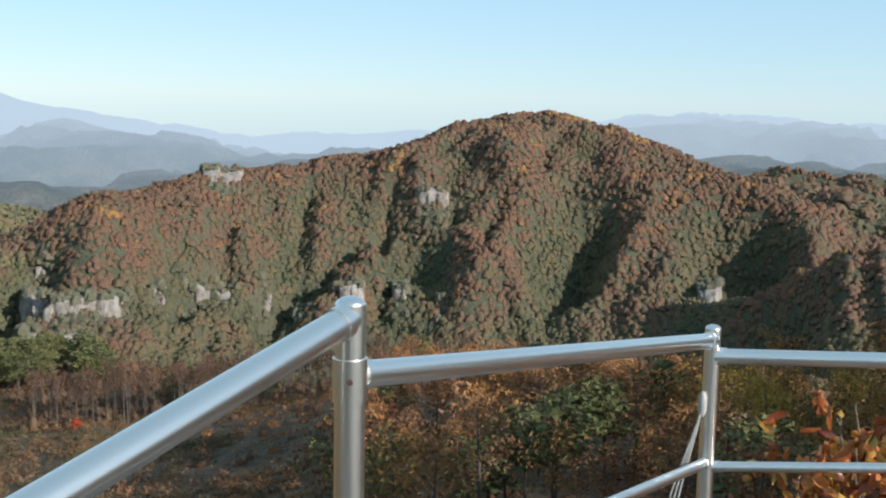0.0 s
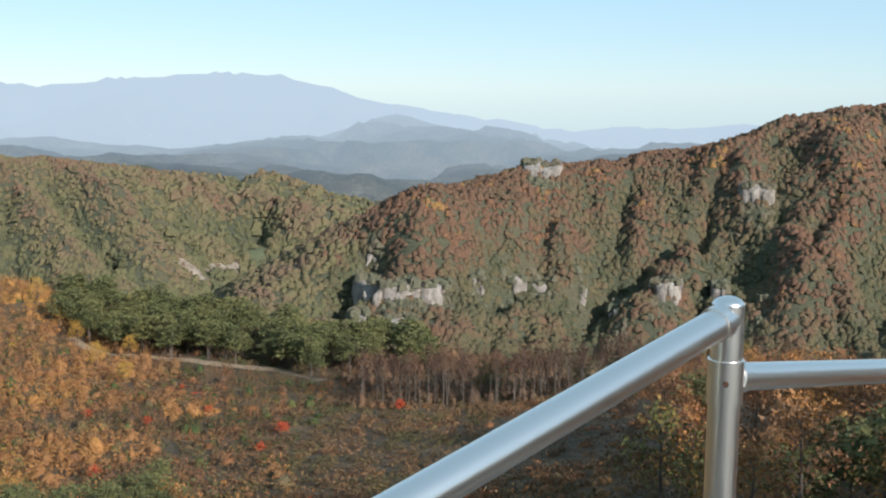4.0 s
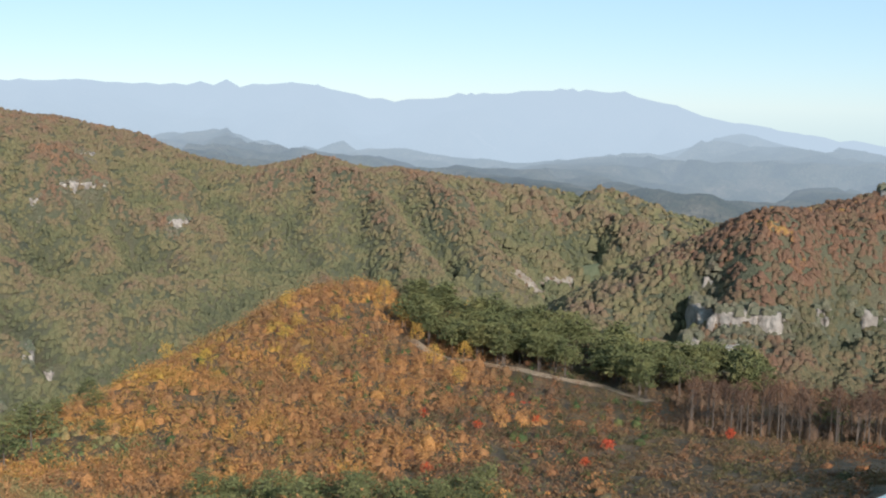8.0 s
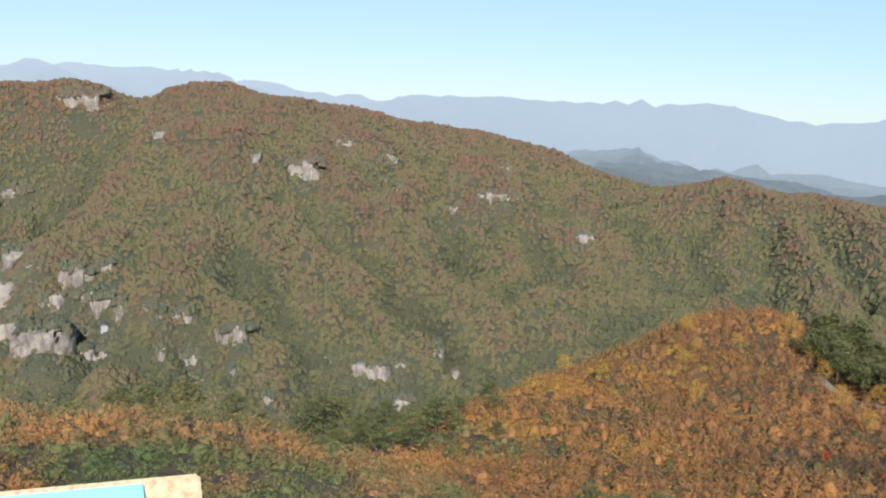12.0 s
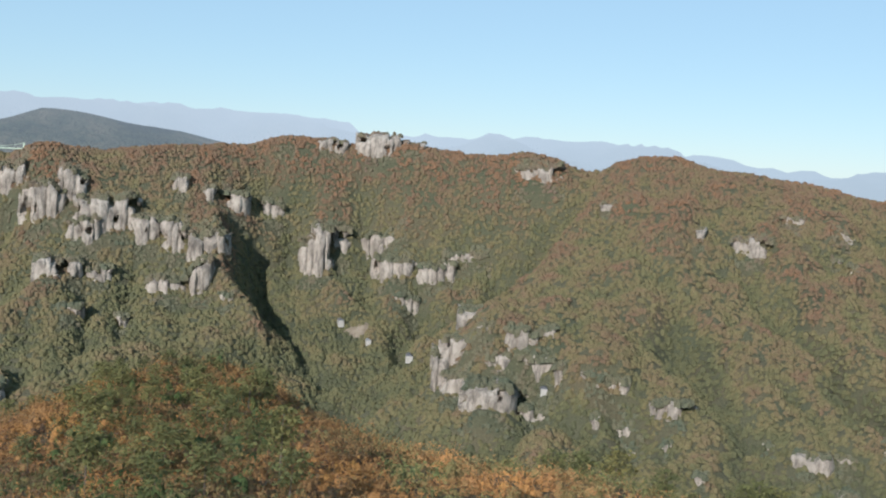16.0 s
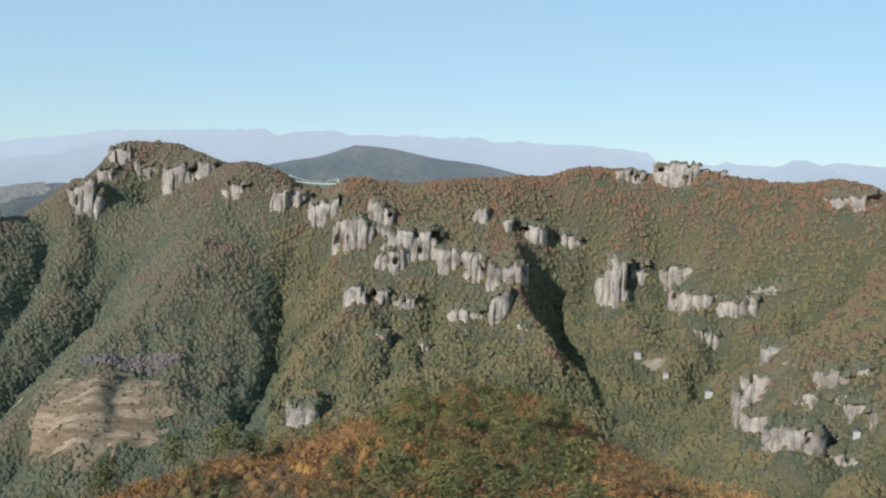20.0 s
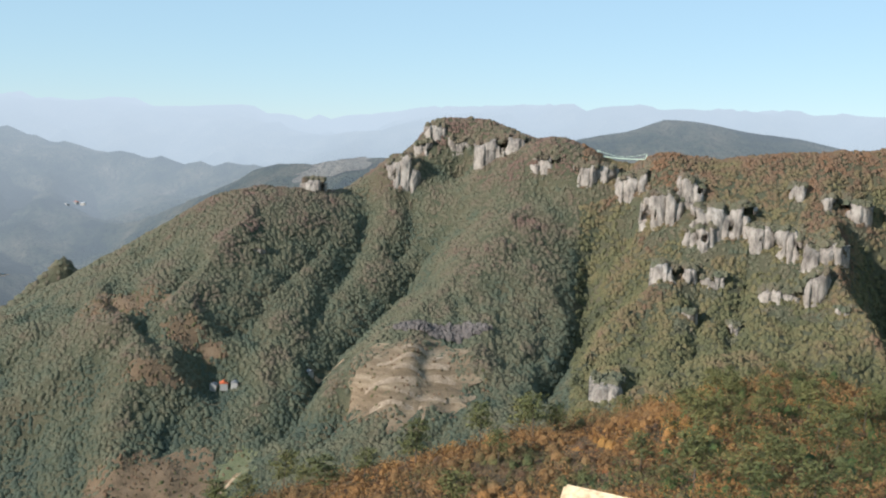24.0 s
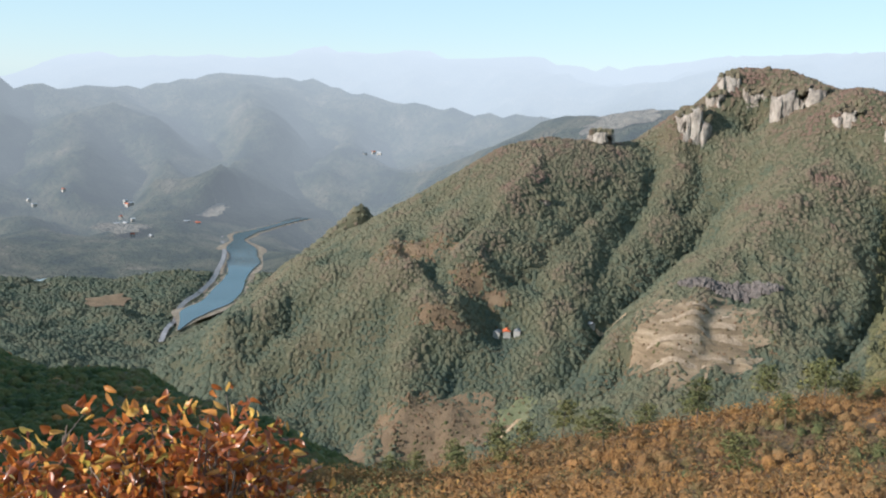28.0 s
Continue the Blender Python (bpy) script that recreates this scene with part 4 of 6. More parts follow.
SPOT = {
    'camp_a': (-1285, 73, -202),
    'camp_b': (-1272, 96, -209),
    'camp_c': (-1243, 104, -215),
    'camp_d': (-1202, 148, -206),
    'temple': (-969, 246, -199),
    'house_a': (-948, -660, -266),
    'house_b': (-954, -652, -266),
    'house_c': (-957, -640, -263),
    'barn': (-1015, -584, -246),
    'field': (-855, -569, -304),
    'field2': (-838, -566, -312),
    'terrace': (-969, -447, -235),
    'terrace_mid': (-987, -456, -221),
    'grey_wood': (-1068, -451, -208),
    'brown_patch': (-794, -620, -322),
    'patch2': (-962, -794, -193),
    'patch3': (-958, -708, -217),
    'patch4': (-893, -695, -246),
    'patch5': (-970, -678, -231),
    'patch6': (-959, -687, -233),
    'sand_a': (-593, 935, -190),
    'sand_b': (-587, 976, -186),
    'sand_c': (-572, 1013, -171),
    'summit_hut': (-1444, -629, 9),
    'red_bush': (-107, 171, -58),
    'yellow_tree': (-110, 230, -61),
    'vil_a': (-1366, -2225, -312),
    'vil_b': (-1348, -1922, -310),
    'vil_c': (-1347, -1864, -317),
    'vil_d': (-1339, -1815, -326),
    'vil_e': (-1478, -1885, -316),
    'vil_f': (-1555, -1905, -331),
    'vil_g': (-1446, -2083, -311),
    'quarry': (-2398, 3413, -202),
    'vil_h': (-2279, -2047, -205),
    'vil_i': (-2315, -2202, -176),
    'plateau': (-2075, -1147, -69),
    'vil_field': (-1009, -1456, -368),
    'vil_field2': (-1315, -1857, -322),
    'vil_field3': (-1585, -1902, -319),
    'bridge_a': (-2308, -625, -30),
    'bridge_b': (-2334, -538, -35),
}
RIVER = [(-765, -1050), (-943, -1216), (-1069, -1316), (-1137, -1343), (-1249, -1431), (-1370, -1543), (-1539, -1746), (-1652, -1790), (-1819, -1835)]
RIVER_ROAD = [(-775, -1053), (-942, -1233), (-995, -1283), (-1072, -1354), (-1149, -1400), (-1258, -1486), (-1385, -1615), (-1517, -1780)]
HILL_PATH = [(-178, 221), (-173, 219), (-165, 216), (-155, 215), (-142, 214), (-131, 212), (-122, 213), (-114, 213), (-101, 206)]
FIELD_ROAD = [(-819, -562), (-831, -561), (-847, -560)]
GULLY_ROAD = [(-1030, -550), (-1018, -579)]


def far_ground(x, y):
    x, y = np.atleast_1d(np.asarray(x, float)), np.atleast_1d(np.asarray(y, float))
    r = np.hypot(x, y)
    return np.where(r < 1940, ground_height(x, y), bare_height(x, y) + relief(x, y))


ROCK, _n, _l, _b = material("granite", rough=0.9)
_w = noise_node(_n, _l, 0.05, 5, 0.6)
_s = noise_node(_n, _l, 0.2, 6, 0.68, (1, 1, 0.28))
_f = noise_node(_n, _l, 1.6, 5, 0.7)
_r1 = ramp_node(_n, [(0.25, (0.19, 0.16, 0.135)), (0.42, (0.29, 0.25, 0.21)), (0.55, (0.38, 0.33, 0.28)), (0.8, (0.45, 0.40, 0.34))])
_r2 = ramp_node(_n, [(0.34, (0.42, 0.41, 0.41)), (0.44, (0.68, 0.66, 0.64)), (0.54, (0.98, 0.97, 0.96)), (0.8, (1.12, 1.1, 1.06))])
_l.new(_w.outputs["Fac"], _r1.inputs["Fac"])
_l.new(_s.outputs["Fac"], _r2.inputs["Fac"])
_l.new(mix_color(_n, _l, 1.0, _r1.outputs["Color"], _r2.outputs["Color"], "MULTIPLY"), _b.inputs["Base Color"])
bump(_n, _l, _b, _f.outputs["Fac"], 0.9, 1.5)


def bare_material(name, a, b, c, scale=0.12, fine=0.9, banks=1.0):
    m, nodes, links, bs = material(name, rough=0.95)
    w = noise_node(nodes, links, scale, 5, 0.65, (1, 1, banks))
    f = noise_node(nodes, links, fine, 4, 0.7)
    r = ramp_node(nodes, [(0.3, a), (0.5, b), (0.7, c)])
    g = ramp_node(nodes, [(0.3, (0.65, 0.65, 0.65)), (0.7, (1.2, 1.2, 1.2))])
    links.new(w.outputs["Fac"], r.inputs["Fac"])
    links.new(f.outputs["Fac"], g.inputs["Fac"])
    links.new(mix_color(nodes, links, 1.0, r.outputs["Color"], g.outputs["Color"], "MULTIPLY"), bs.inputs["Base Color"])
    bump(nodes, links, bs, f.outputs["Fac"], 0.6, 0.8)
    return m


SAND = bare_material("sand", (0.13, 0.10, 0.07), (0.21, 0.165, 0.12), (0.31, 0.26, 0.20), 0.09)
TRACK = bare_material("dirt_track", (0.20, 0.13, 0.075), (0.33, 0.23, 0.14), (0.42, 0.31, 0.20), 0.3, 2.0)
BRACKEN = bare_material("dry_bracken", (0.105, 0.07, 0.038), (0.15, 0.098, 0.055), (0.185, 0.125, 0.075), 0.07)
TERRACE = bare_material("terraced_earth", (0.12, 0.082, 0.045), (0.19, 0.135, 0.082), (0.31, 0.235, 0.155), 0.02, 0.9, 9.0)
FIELD = bare_material("mown_field", (0.085, 0.10, 0.045), (0.12, 0.125, 0.06), (0.16, 0.15, 0.085), 0.06)
ASPHALT = bare_material("valley_road", (0.16, 0.16, 0.17), (0.20, 0.20, 0.21), (0.24, 0.24, 0.25), 0.1)
WATER, _n, _l, _b = material("river_water", (0.045, 0.085, 0.10), 0.12)
_f = noise_node(_n, _l, 0.4, 4)
bump(_n, _l, _b, _f.outputs["Fac"], 0.25, 0.4)


# the section of a crag from foot to back: part of its depth, part of its height
CRAG = ((-0.04, -0.3), (0.0, 0.0), (0.01, 0.1), (0.02, 0.2), (0.03, 0.3), (0.045, 0.4), (0.06, 0.5), (0.08, 0.6), (0.1, 0.69), (0.13, 0.77), (0.17, 0.84), (0.23, 0.9), (0.32, 0.95), (0.45, 0.985), (0.65, 1.0), (0.9, 0.99), (1.05, 0.9), (1.12, -0.3))


def rock_mesh(breadth, height, depth, seed):
    """A weathered granite face of rounded upright slabs with clefts between; and the height of its top across."""
    rng = np.random.default_rng(seed)
    n = int(np.clip(breadth / 0.7, 30, 110))
    u = np.linspace(-1, 1, n)
    x = u * breadth / 2
    slabs = max(2, int(round(breadth / 14)))
    edge = np.linspace(-1, 1, slabs + 1)
    edge[1:-1] += rng.uniform(-0.38, 0.38, slabs - 1) * 2 / slabs
    j = np.clip(np.searchsorted(edge, u, "right") - 1, 0, slabs - 1)
    v = (u - edge[j]) / (edge[j + 1] - edge[j]) * 2 - 1
    pillar = np.clip(1 - v**4, 0, 1)
    tall, front = rng.uniform(0.8, 1.0, slabs), rng.uniform(0, 0.4, slabs) * min(depth, 18)
    lean = rng.uniform(-1, 1, slabs)
    brow = tall[j] * (1 + 0.08 * lean[j] * v) + 0.16 * (vnoise(x / 7.0 + seed, np.full(n, 0.7), seed + 2) - 0.5)
    brow = brow / brow.max() * height
    bulge = (edge[j + 1] - edge[j]) * breadth / 2 * 0.22
    rows = []
    for y, z in CRAG:
        zz = brow * z if z > 0 else np.full(n, height * z - 3)
        rough = (vnoise(x / 7.0 + seed, zz / 9.0, seed + 8) - 0.5) * 3.2 + (vnoise(x / 2.2, zz / 3.5 + seed, seed + 9) - 0.5) * 1.7
        face = 1.0 - min(1.0, max(0.0, y)) ** 0.5
        yy = y * depth + np.abs(u) ** 4 * min(depth, 30) * 0.6 + face * (front[j] + (1 - pillar) * bulge + lean[j] * v * 2.0 + rough)
        yy += face * 2.2 * np.floor(vnoise(x / 11.0, zz / 9.0 + seed, seed + 11) * 3) / 3
        bare = 0.62 + 1.15 * (vnoise(x / 10.0 + 3 * seed, zz / 11.0, seed + 14) - 0.5) + 0.22 * (vnoise(x / 3.0, zz / 3.5 + seed, seed + 15) - 0.5) - 0.85 * np.abs(u) ** 2.5
        sunk = np.clip((0.16 - bare) * 7, 0, 1)
        yy = yy + sunk * np.maximum(0, depth * np.maximum(zz, 0) / height * 1.1 + 5 - yy)
        zz = zz - sunk * 5
        rows.append(np.stack([x + (vnoise(x / 4.0, zz / 6.0, seed + 12) - 0.5) * 1.6, yy, zz], -1))
    w = np.concatenate(rows)
    a = (np.arange(len(CRAG) - 1)[:, None] * n + np.arange(n - 1)[None]).ravel()
    f = np.concatenate([np.stack([a, a + 1, a + n + 1], -1), np.stack([a, a + n + 1, a + n], -1)])
    return mesh_np("rock", w, f, True), x, brow


def joined(pieces):
    v, f, k = [], [], 0
    for a, b in pieces:
        v.append(a)
        f.append(b + k)
        k += len(a)
    return np.concatenate(v), np.concatenate(f)


ROCK_CAPS, FOOT_BRUSH = [], []


def rocks(rows, name, label, group, capped=1.0):
    for bearing, dist, foot, top, breadth, depth in rows:
        foot = foot - 0.06 * (top - foot)
        a = radians(bearing)
        x, y = -math.sin(a) * dist, math.cos(a) * dist
        me, across, brow = rock_mesh(breadth * 1.4, top - foot, depth, int(dist * 7 + breadth * 13) % 997)
        ob = part(name, me, ROCK)
        ob.matrix_world = Matrix.Translation((x, y, foot)) @ Matrix.Rotation(a, 4, "Z")
        tagged(ob, label, "rock", group)
        for _k in range(int(breadth * min(max(depth, 10), 36) / 9 * capped)):
            u, v = RNG.uniform(-0.55, 0.55) * breadth, RNG.uniform(0.3, 1.0) * depth
            h = float(np.interp(u, across, brow))
            px, py = x + math.cos(a) * u - math.sin(a) * v, y + math.sin(a) * u + math.cos(a) * v
            ROCK_CAPS.append((px, py, max(foot + h * (0.93 if v < 0.4 * depth else 0.98) + RNG.uniform(-0.5, 1.0), float(ground_height(px, py)) + 1)))
        for _k in range(int(breadth / 0.8)):
            u, v = RNG.uniform(-0.62, 0.62) * breadth, -(RNG.uniform(0, 1) ** 1.5) * 15 + 1
            px, py = x + math.cos(a) * u - math.sin(a) * v, y + math.sin(a) * u + math.cos(a) * v
            FOOT_BRUSH.append((px, py, float(ground_height(px, py)) + 0.6))
        open_ground = 4.5 if top - foot < 24 else 9.0
        BARE.append((x + math.sin(a) * open_ground * 0.7, y - math.cos(a) * open_ground * 0.7, breadth * 0.46, open_ground, a))


rocks(RIDGE_CLIFFS + RIDGE_CLIFFS2 + RIDGE_CLIFFS3, "cliff_buttress", "pale grey granite buttress standing out of the wooded ridge", "buttresses of the cliff ridge")
rocks(SOUTH_CLIFFS + SOUTH_CLIFFS2, "cliff_ledge", "cream granite ledge stepping down the wooded spur", "ledges of the gorge spur")
rocks(LONG_ROCKS + LONG_ROCKS2, "boulder_outcrop", "bare grey rock outcrop on the olive hillside", "outcrops of the long mountain", 0.4)
rocks(EAST_CLIFFS + EAST_CLIFFS2, "rock_face", "grey rock face at the foot of the rust-coloured mountain", "faces of the rounded mountain", 0.6)
rocks(PEAK_ROCKS, "peak_crag", "steep grey granite crag below a wooded summit", "crags of the peak")
rocks(TORS, "granite_tor", "bare granite tor on the crest of the ridge", "tors on the crest", 0.3)


def clearing(name, spot, across, along, mat, label, category, lift=1.0, steps=0.0):
    """A bare patch draped on the slope, with a ragged rim."""
    cx, cy = spot[0], spot[1]
    turn = math.atan2(cy, cx) + math.pi / 2
    nr, na = 9, 40
    a = np.arange(na) / na * 2 * math.pi
    rim = 0.5 + 0.6 * vnoise(np.cos(a) * 2.2 + cx, np.sin(a) * 2.2 + cy, 4) + 0.35 * vnoise(np.cos(a) * 6 + cx, np.sin(a) * 6 + cy, 9)
    k = np.linspace(0, 1, nr)[1:, None]
    u, v = (np.cos(a) * rim)[None] * k * across, (np.sin(a) * rim)[None] * k * along
    c, s = math.cos(turn), math.sin(turn)
    x = np.concatenate([[cx], (cx + u * c - v * s).ravel()])
    y = np.concatenate([[cy], (cy + u * s + v * c).ravel()])
    z = far_ground(x, y) + lift
    if steps:
        z = z + steps * ((z / (steps * 5)) % 1.0)
    i = np.arange(na)
    f = [np.stack([np.zeros(na, int), 1 + i, 1 + (i + 1) % na], -1)]
    for j in range(nr - 2):
        p, q = 1 + j * na + i, 1 + j * na + (i + 1) % na
        f += [np.stack([p, p + na, q], -1), np.stack([q, p + na, q + na], -1)]
    ob = part(name, mesh_np(name, np.stack([x, y, z], -1), np.concatenate(f), True), mat)
    BARE.append((cx, cy, across * 0.66, along * 0.66, turn))
    return tagged(ob, label, category, kind="structure")


def smooth_route(route, step):
    p = np.array(route, float)
    out = []
    ext = np.vstack([2 * p[0] - p[1], p, 2 * p[-1] - p[-2]])
    for a, b, c, d in zip(ext[:-3], ext[1:-2], ext[2:-1], ext[3:]):
        n = max(2, int(np.linalg.norm(c - b) / step))
        for t in np.arange(n)[:, None] / n:
            out.append((0.5 * (2 * b + (c - a) * t + (2 * a - 5 * b + 4 * c - d) * t**2 + (3 * b - a - 3 * c + d) * t**3))[0:2])
    return np.array(out + [p[-1]])


def ribbon(name, route, width, mat, label, category, lift, step=8.0, ragged=0.25, level=False, margin=0.55):
    """A road or a river laid along a route on the ground."""
    p = smooth_route(route, step)
    d = np.gradient(p, axis=0)
    d /= np.linalg.norm(d, axis=1)[:, None]
    side = np.stack([-d[:, 1], d[:, 0]], -1)
    w = width / 2 * (1 - ragged + 2 * ragged * vnoise(p[:, 0] / (width * 2), p[:, 1] / (width * 2), 8))
    cols = []
    for k in (-1, -0.5, 0, 0.5, 1):
        q = p + side * (w * k)[:, None]
        z = far_ground(q[:, 0], q[:, 1])
        cols.append([q[:, 0], q[:, 1], z])
    cols = np.array(cols)
    if level:
        z = np.pad(cols[2, 2], 12, "edge")
        cols[:, 2] = np.convolve(z, np.ones(25) / 25, "valid")
    v = (cols.transpose(2, 0, 1) + np.array((0, 0, lift))).reshape(-1, 3)
    i = np.arange(len(p) - 1)[:, None] * 5 + np.arange(4)[None]
    f = np.stack([i, i + 1, i + 6, i + 5], -1).reshape(-1, 4)
    ob = part(name, mesh_np(name, v, f, True), mat)
    for a in p[:: max(1, int(width / step))]:
        BARE.append((a[0], a[1], width * margin, width * margin, 0))
    return tagged(ob, label, category, kind="structure")


clearing("terraced_slope", SPOT["terrace"], 84, 60, TERRACE, "terraced brown earth cut into the wooded hump", "terraces", 0.6, 1.2)
EARTH = bare_material("pale_bank_earth", (0.18, 0.13, 0.085), (0.27, 0.20, 0.135), (0.36, 0.28, 0.195), 0.2)
_c = SPOT["terrace"]
_t = math.atan2(_c[1], _c[0]) + math.pi / 2
for _v, _a, _b in ((-40, -38, 6), (-22, -44, 30), (-6, -50, 14), (10, -10, 40), (24, -40, 10), (38, -16, 34)):
    _w = np.linspace(_a, _b, 6)
    _q = _v + 5.0 * (vnoise(_w / 17 + _v, np.full(6, 0.4), 5) - 0.5)
    ribbon("terrace_bank", [(_c[0] + u * math.cos(_t) - v * math.sin(_t), _c[1] + u * math.sin(_t) + v * math.cos(_t)) for u, v in zip(_w, _q)], 6.5, EARTH, "pale earth bank of a terrace on the wooded hump", "bank", 2.0, 4, 0.45)
clearing("bracken_slope", SPOT["brown_patch"], 70, 52, BRACKEN, "felled slope of dry brown bracken", "clearing", 1.2)
clearing("upper_clearing", SPOT["patch2"], 46, 30, BRACKEN, "brown clearing high on the wooded slope", "clearing")
clearing("small_clearing", SPOT["patch3"], 22, 16, BRACKEN, "small bare clearing among dark trees", "clearing")
clearing("farm_clearing", SPOT["patch4"], 36, 9, BRACKEN, "narrow brown field above the farm", "clearing")
clearing("farm_plot", SPOT["patch5"], 15, 9, BRACKEN, "bare plot beside a farm track", "clearing")
clearing("valley_field", SPOT["field"], 18, 30, FIELD, "pale green mown field in the valley", "field")
clearing("lower_field", SPOT["field2"], 15, 22, FIELD, "pale stubble field in the valley", "field")
clearing("sand_pit", SPOT["sand_a"], 26, 10, SAND, "sandy pit at the valley mouth", "sand pit")
clearing("sand_bank", SPOT["sand_b"], 24, 10, SAND, "bare sand bank beside the valley road", "sand bank")
clearing("valley_meadow", SPOT["sand_c"], 14, 20, FIELD, "pale meadow in the side valley", "field")
clearing("temple_yard", SPOT["camp_b"], 16, 10, SAND, "pale yard cut into the gorge", "yard")
clearing("red_field", SPOT["vil_field"], 34, 34, BRACKEN, "bare red-brown field near the river", "field", 4)
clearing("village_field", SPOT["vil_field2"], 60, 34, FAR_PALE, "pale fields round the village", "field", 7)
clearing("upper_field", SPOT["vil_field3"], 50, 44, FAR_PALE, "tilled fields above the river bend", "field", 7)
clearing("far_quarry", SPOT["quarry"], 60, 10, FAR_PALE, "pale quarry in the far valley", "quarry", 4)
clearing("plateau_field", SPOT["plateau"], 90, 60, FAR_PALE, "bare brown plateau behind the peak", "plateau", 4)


RIVER = [(-985, -1250)] + RIVER[2:]
RIVER_ROAD = RIVER_ROAD[1:]


def carve(route, half):
    """Sink the land sheets along a river's bed, so that its water lies open between banks."""
    p = smooth_route(route, 15.0)
    z = np.pad(far_ground(p[:, 0], p[:, 1]), 15, "edge")
    z = np.convolve(z, np.ones(31) / 31, "valid")
    for ob, gx, gy, gz in ((ground, GX, GY, GZ), (backdrop, FX, FY, FZ)):
        near = (gx > p[:, 0].min() - 150) & (gx < p[:, 0].max() + 150) & (gy > p[:, 1].min() - 150) & (gy < p[:, 1].max() + 150)
        for i, j in zip(*np.nonzero(near)):
            d2 = (p[:, 0] - gx[i, j]) ** 2 + (p[:, 1] - gy[i, j]) ** 2
            k = int(d2.argmin())
            d = math.sqrt(d2[k])
            if d < 140:
                gz[i, j] = min(gz[i, j], z[k] - 3 + max(0.0, d - half) * 0.3)
        ob.data.vertices.foreach_set("co", np.stack([gx, gy, gz], -1).astype(np.float32).ravel())
        ob.data.update()
    return p, z


BED, BED_LEVEL = carve(RIVER, 32)


def water_sheet(name, width, lift, mat, label, category):
    d = np.gradient(BED, axis=0)
    d /= np.linalg.norm(d, axis=1)[:, None]
    side = np.stack([-d[:, 1], d[:, 0]], -1)
    w = width / 2 * (0.45 + 1.1 * vnoise(BED[:, 0] / 90, BED[:, 1] / 90, len(name))) * np.clip((np.arange(len(BED)) + 1) / 7, 0.1, 1)
    v = np.stack([np.column_stack([BED + side * (w * k)[:, None], BED_LEVEL + lift]) for k in (-1, -0.3, 0.3, 1)], 1).reshape(-1, 3)
    i = np.arange(len(BED) - 1)[:, None] * 4 + np.arange(3)[None]
    ob = part(name, mesh_np(name, v, np.stack([i, i + 1, i + 5, i + 4], -1).reshape(-1, 4), True), mat)
    return tagged(ob, label, category, kind="structure")


water_sheet("water_river", 40, 0.0, WATER, "blue river winding between wooded slopes", "river")
water_sheet("river_shore", 66, -1.2, SAND, "pale gravel shore along the river", "shore")
for _p in BED[::3]:
    BARE.append((_p[0], _p[1], 26, 26, 0))
ribbon("road_river", RIVER_ROAD, 8, ASPHALT, "grey road following the river bank", "road", 3, 12, 0.0)
ribbon("road_hill_path", HILL_PATH, 3.0, TRACK, "pale dirt track along the edge of the pines", "track", 0.2, 2, 0.45)
ribbon("road_field", FIELD_ROAD, 6, TRACK, "pale lane beside the valley field", "lane", 1.5, 4, 0.1)
ribbon("road_gully", GULLY_ROAD, 5, TRACK, "pale lane in the wooded gully", "lane", 1.5, 4, 0.1)
# ---- far woods ----
BRUSH = foliage("clearing_brush", [(0.0, (0.08, 0.085, 0.035)), (0.4, (0.13, 0.085, 0.05)), (0.7, (0.17, 0.105, 0.065)), (1.0, (0.10, 0.10, 0.045))], 20, 0.7, grain=2)
spots = []
for key, across, deep, n in (("terrace", 80, 56, 260), ("brown_patch", 66, 48, 460), ("patch2", 46, 30, 330), ("patch3", 22, 16, 80), ("patch4", 36, 9, 60), ("patch5", 15, 9, 24), ("field", 18, 30, 24), ("sand_a", 24, 16, 40), ("sand_b", 24, 16, 40)):
    cx, cy = SPOT[key][0], SPOT[key][1]
    q = np.sqrt(RNG.uniform(0, 1, n)) * 1.05
    g = RNG.uniform(0, 2 * math.pi, n)
    turn = math.atan2(cy, cx) + math.pi / 2
    u, v = np.cos(g) * q * across, np.sin(g) * q * deep
    spots.append(np.stack([cx + u * math.cos(turn) - v * math.sin(turn), cy + u * math.sin(turn) + v * math.cos(turn)], -1))
spots = np.concatenate(spots)
spots = np.column_stack([spots, ground_height(spots[:, 0], spots[:, 1]) + 1.2])
v_, f_ = crowns(spots, RNG.uniform(0.8, 2.2, len(spots)))
brush = part("clearing_brush", mesh_np("clearing_brush", v_, f_, True), BRUSH)
tagged(brush, "scattered brown brush in the hillside clearings", "brush", kind="stuff")
caps = np.array(ROCK_CAPS)
v_, f_ = crowns(caps, RNG.uniform(1.7, 4.0, len(caps)))
cap_wood = part("crag_wood", mesh_np("crag_wood", v_, f_), WOODS_WEST)
tagged(cap_wood, "stunted brown trees crowning the crags", "woodland", kind="stuff")
low = np.array(FOOT_BRUSH)
v_, f_ = crowns(low, RNG.uniform(1.2, 3.0, len(low)))
foot_wood = part("crag_brush", mesh_np("crag_brush", v_, f_), WOODS_WEST)
tagged(foot_wood, "low brush at the foot of the crags", "brush", kind="stuff")
GREY_TWIGS = foliage("grey_twigs", [(0.0, (0.10, 0.085, 0.078)), (0.5, (0.135, 0.115, 0.105)), (1.0, (0.165, 0.142, 0.128))], 14, 0.3, grain=3)
cx, cy, _z = SPOT["grey_wood"]
_t = math.atan2(cy, cx) + math.pi / 2
q, g = np.sqrt(RNG.uniform(0, 1, 420)), RNG.uniform(0, 2 * math.pi, 420)
u, v = np.cos(g) * q * 52, np.sin(g) * q * 13
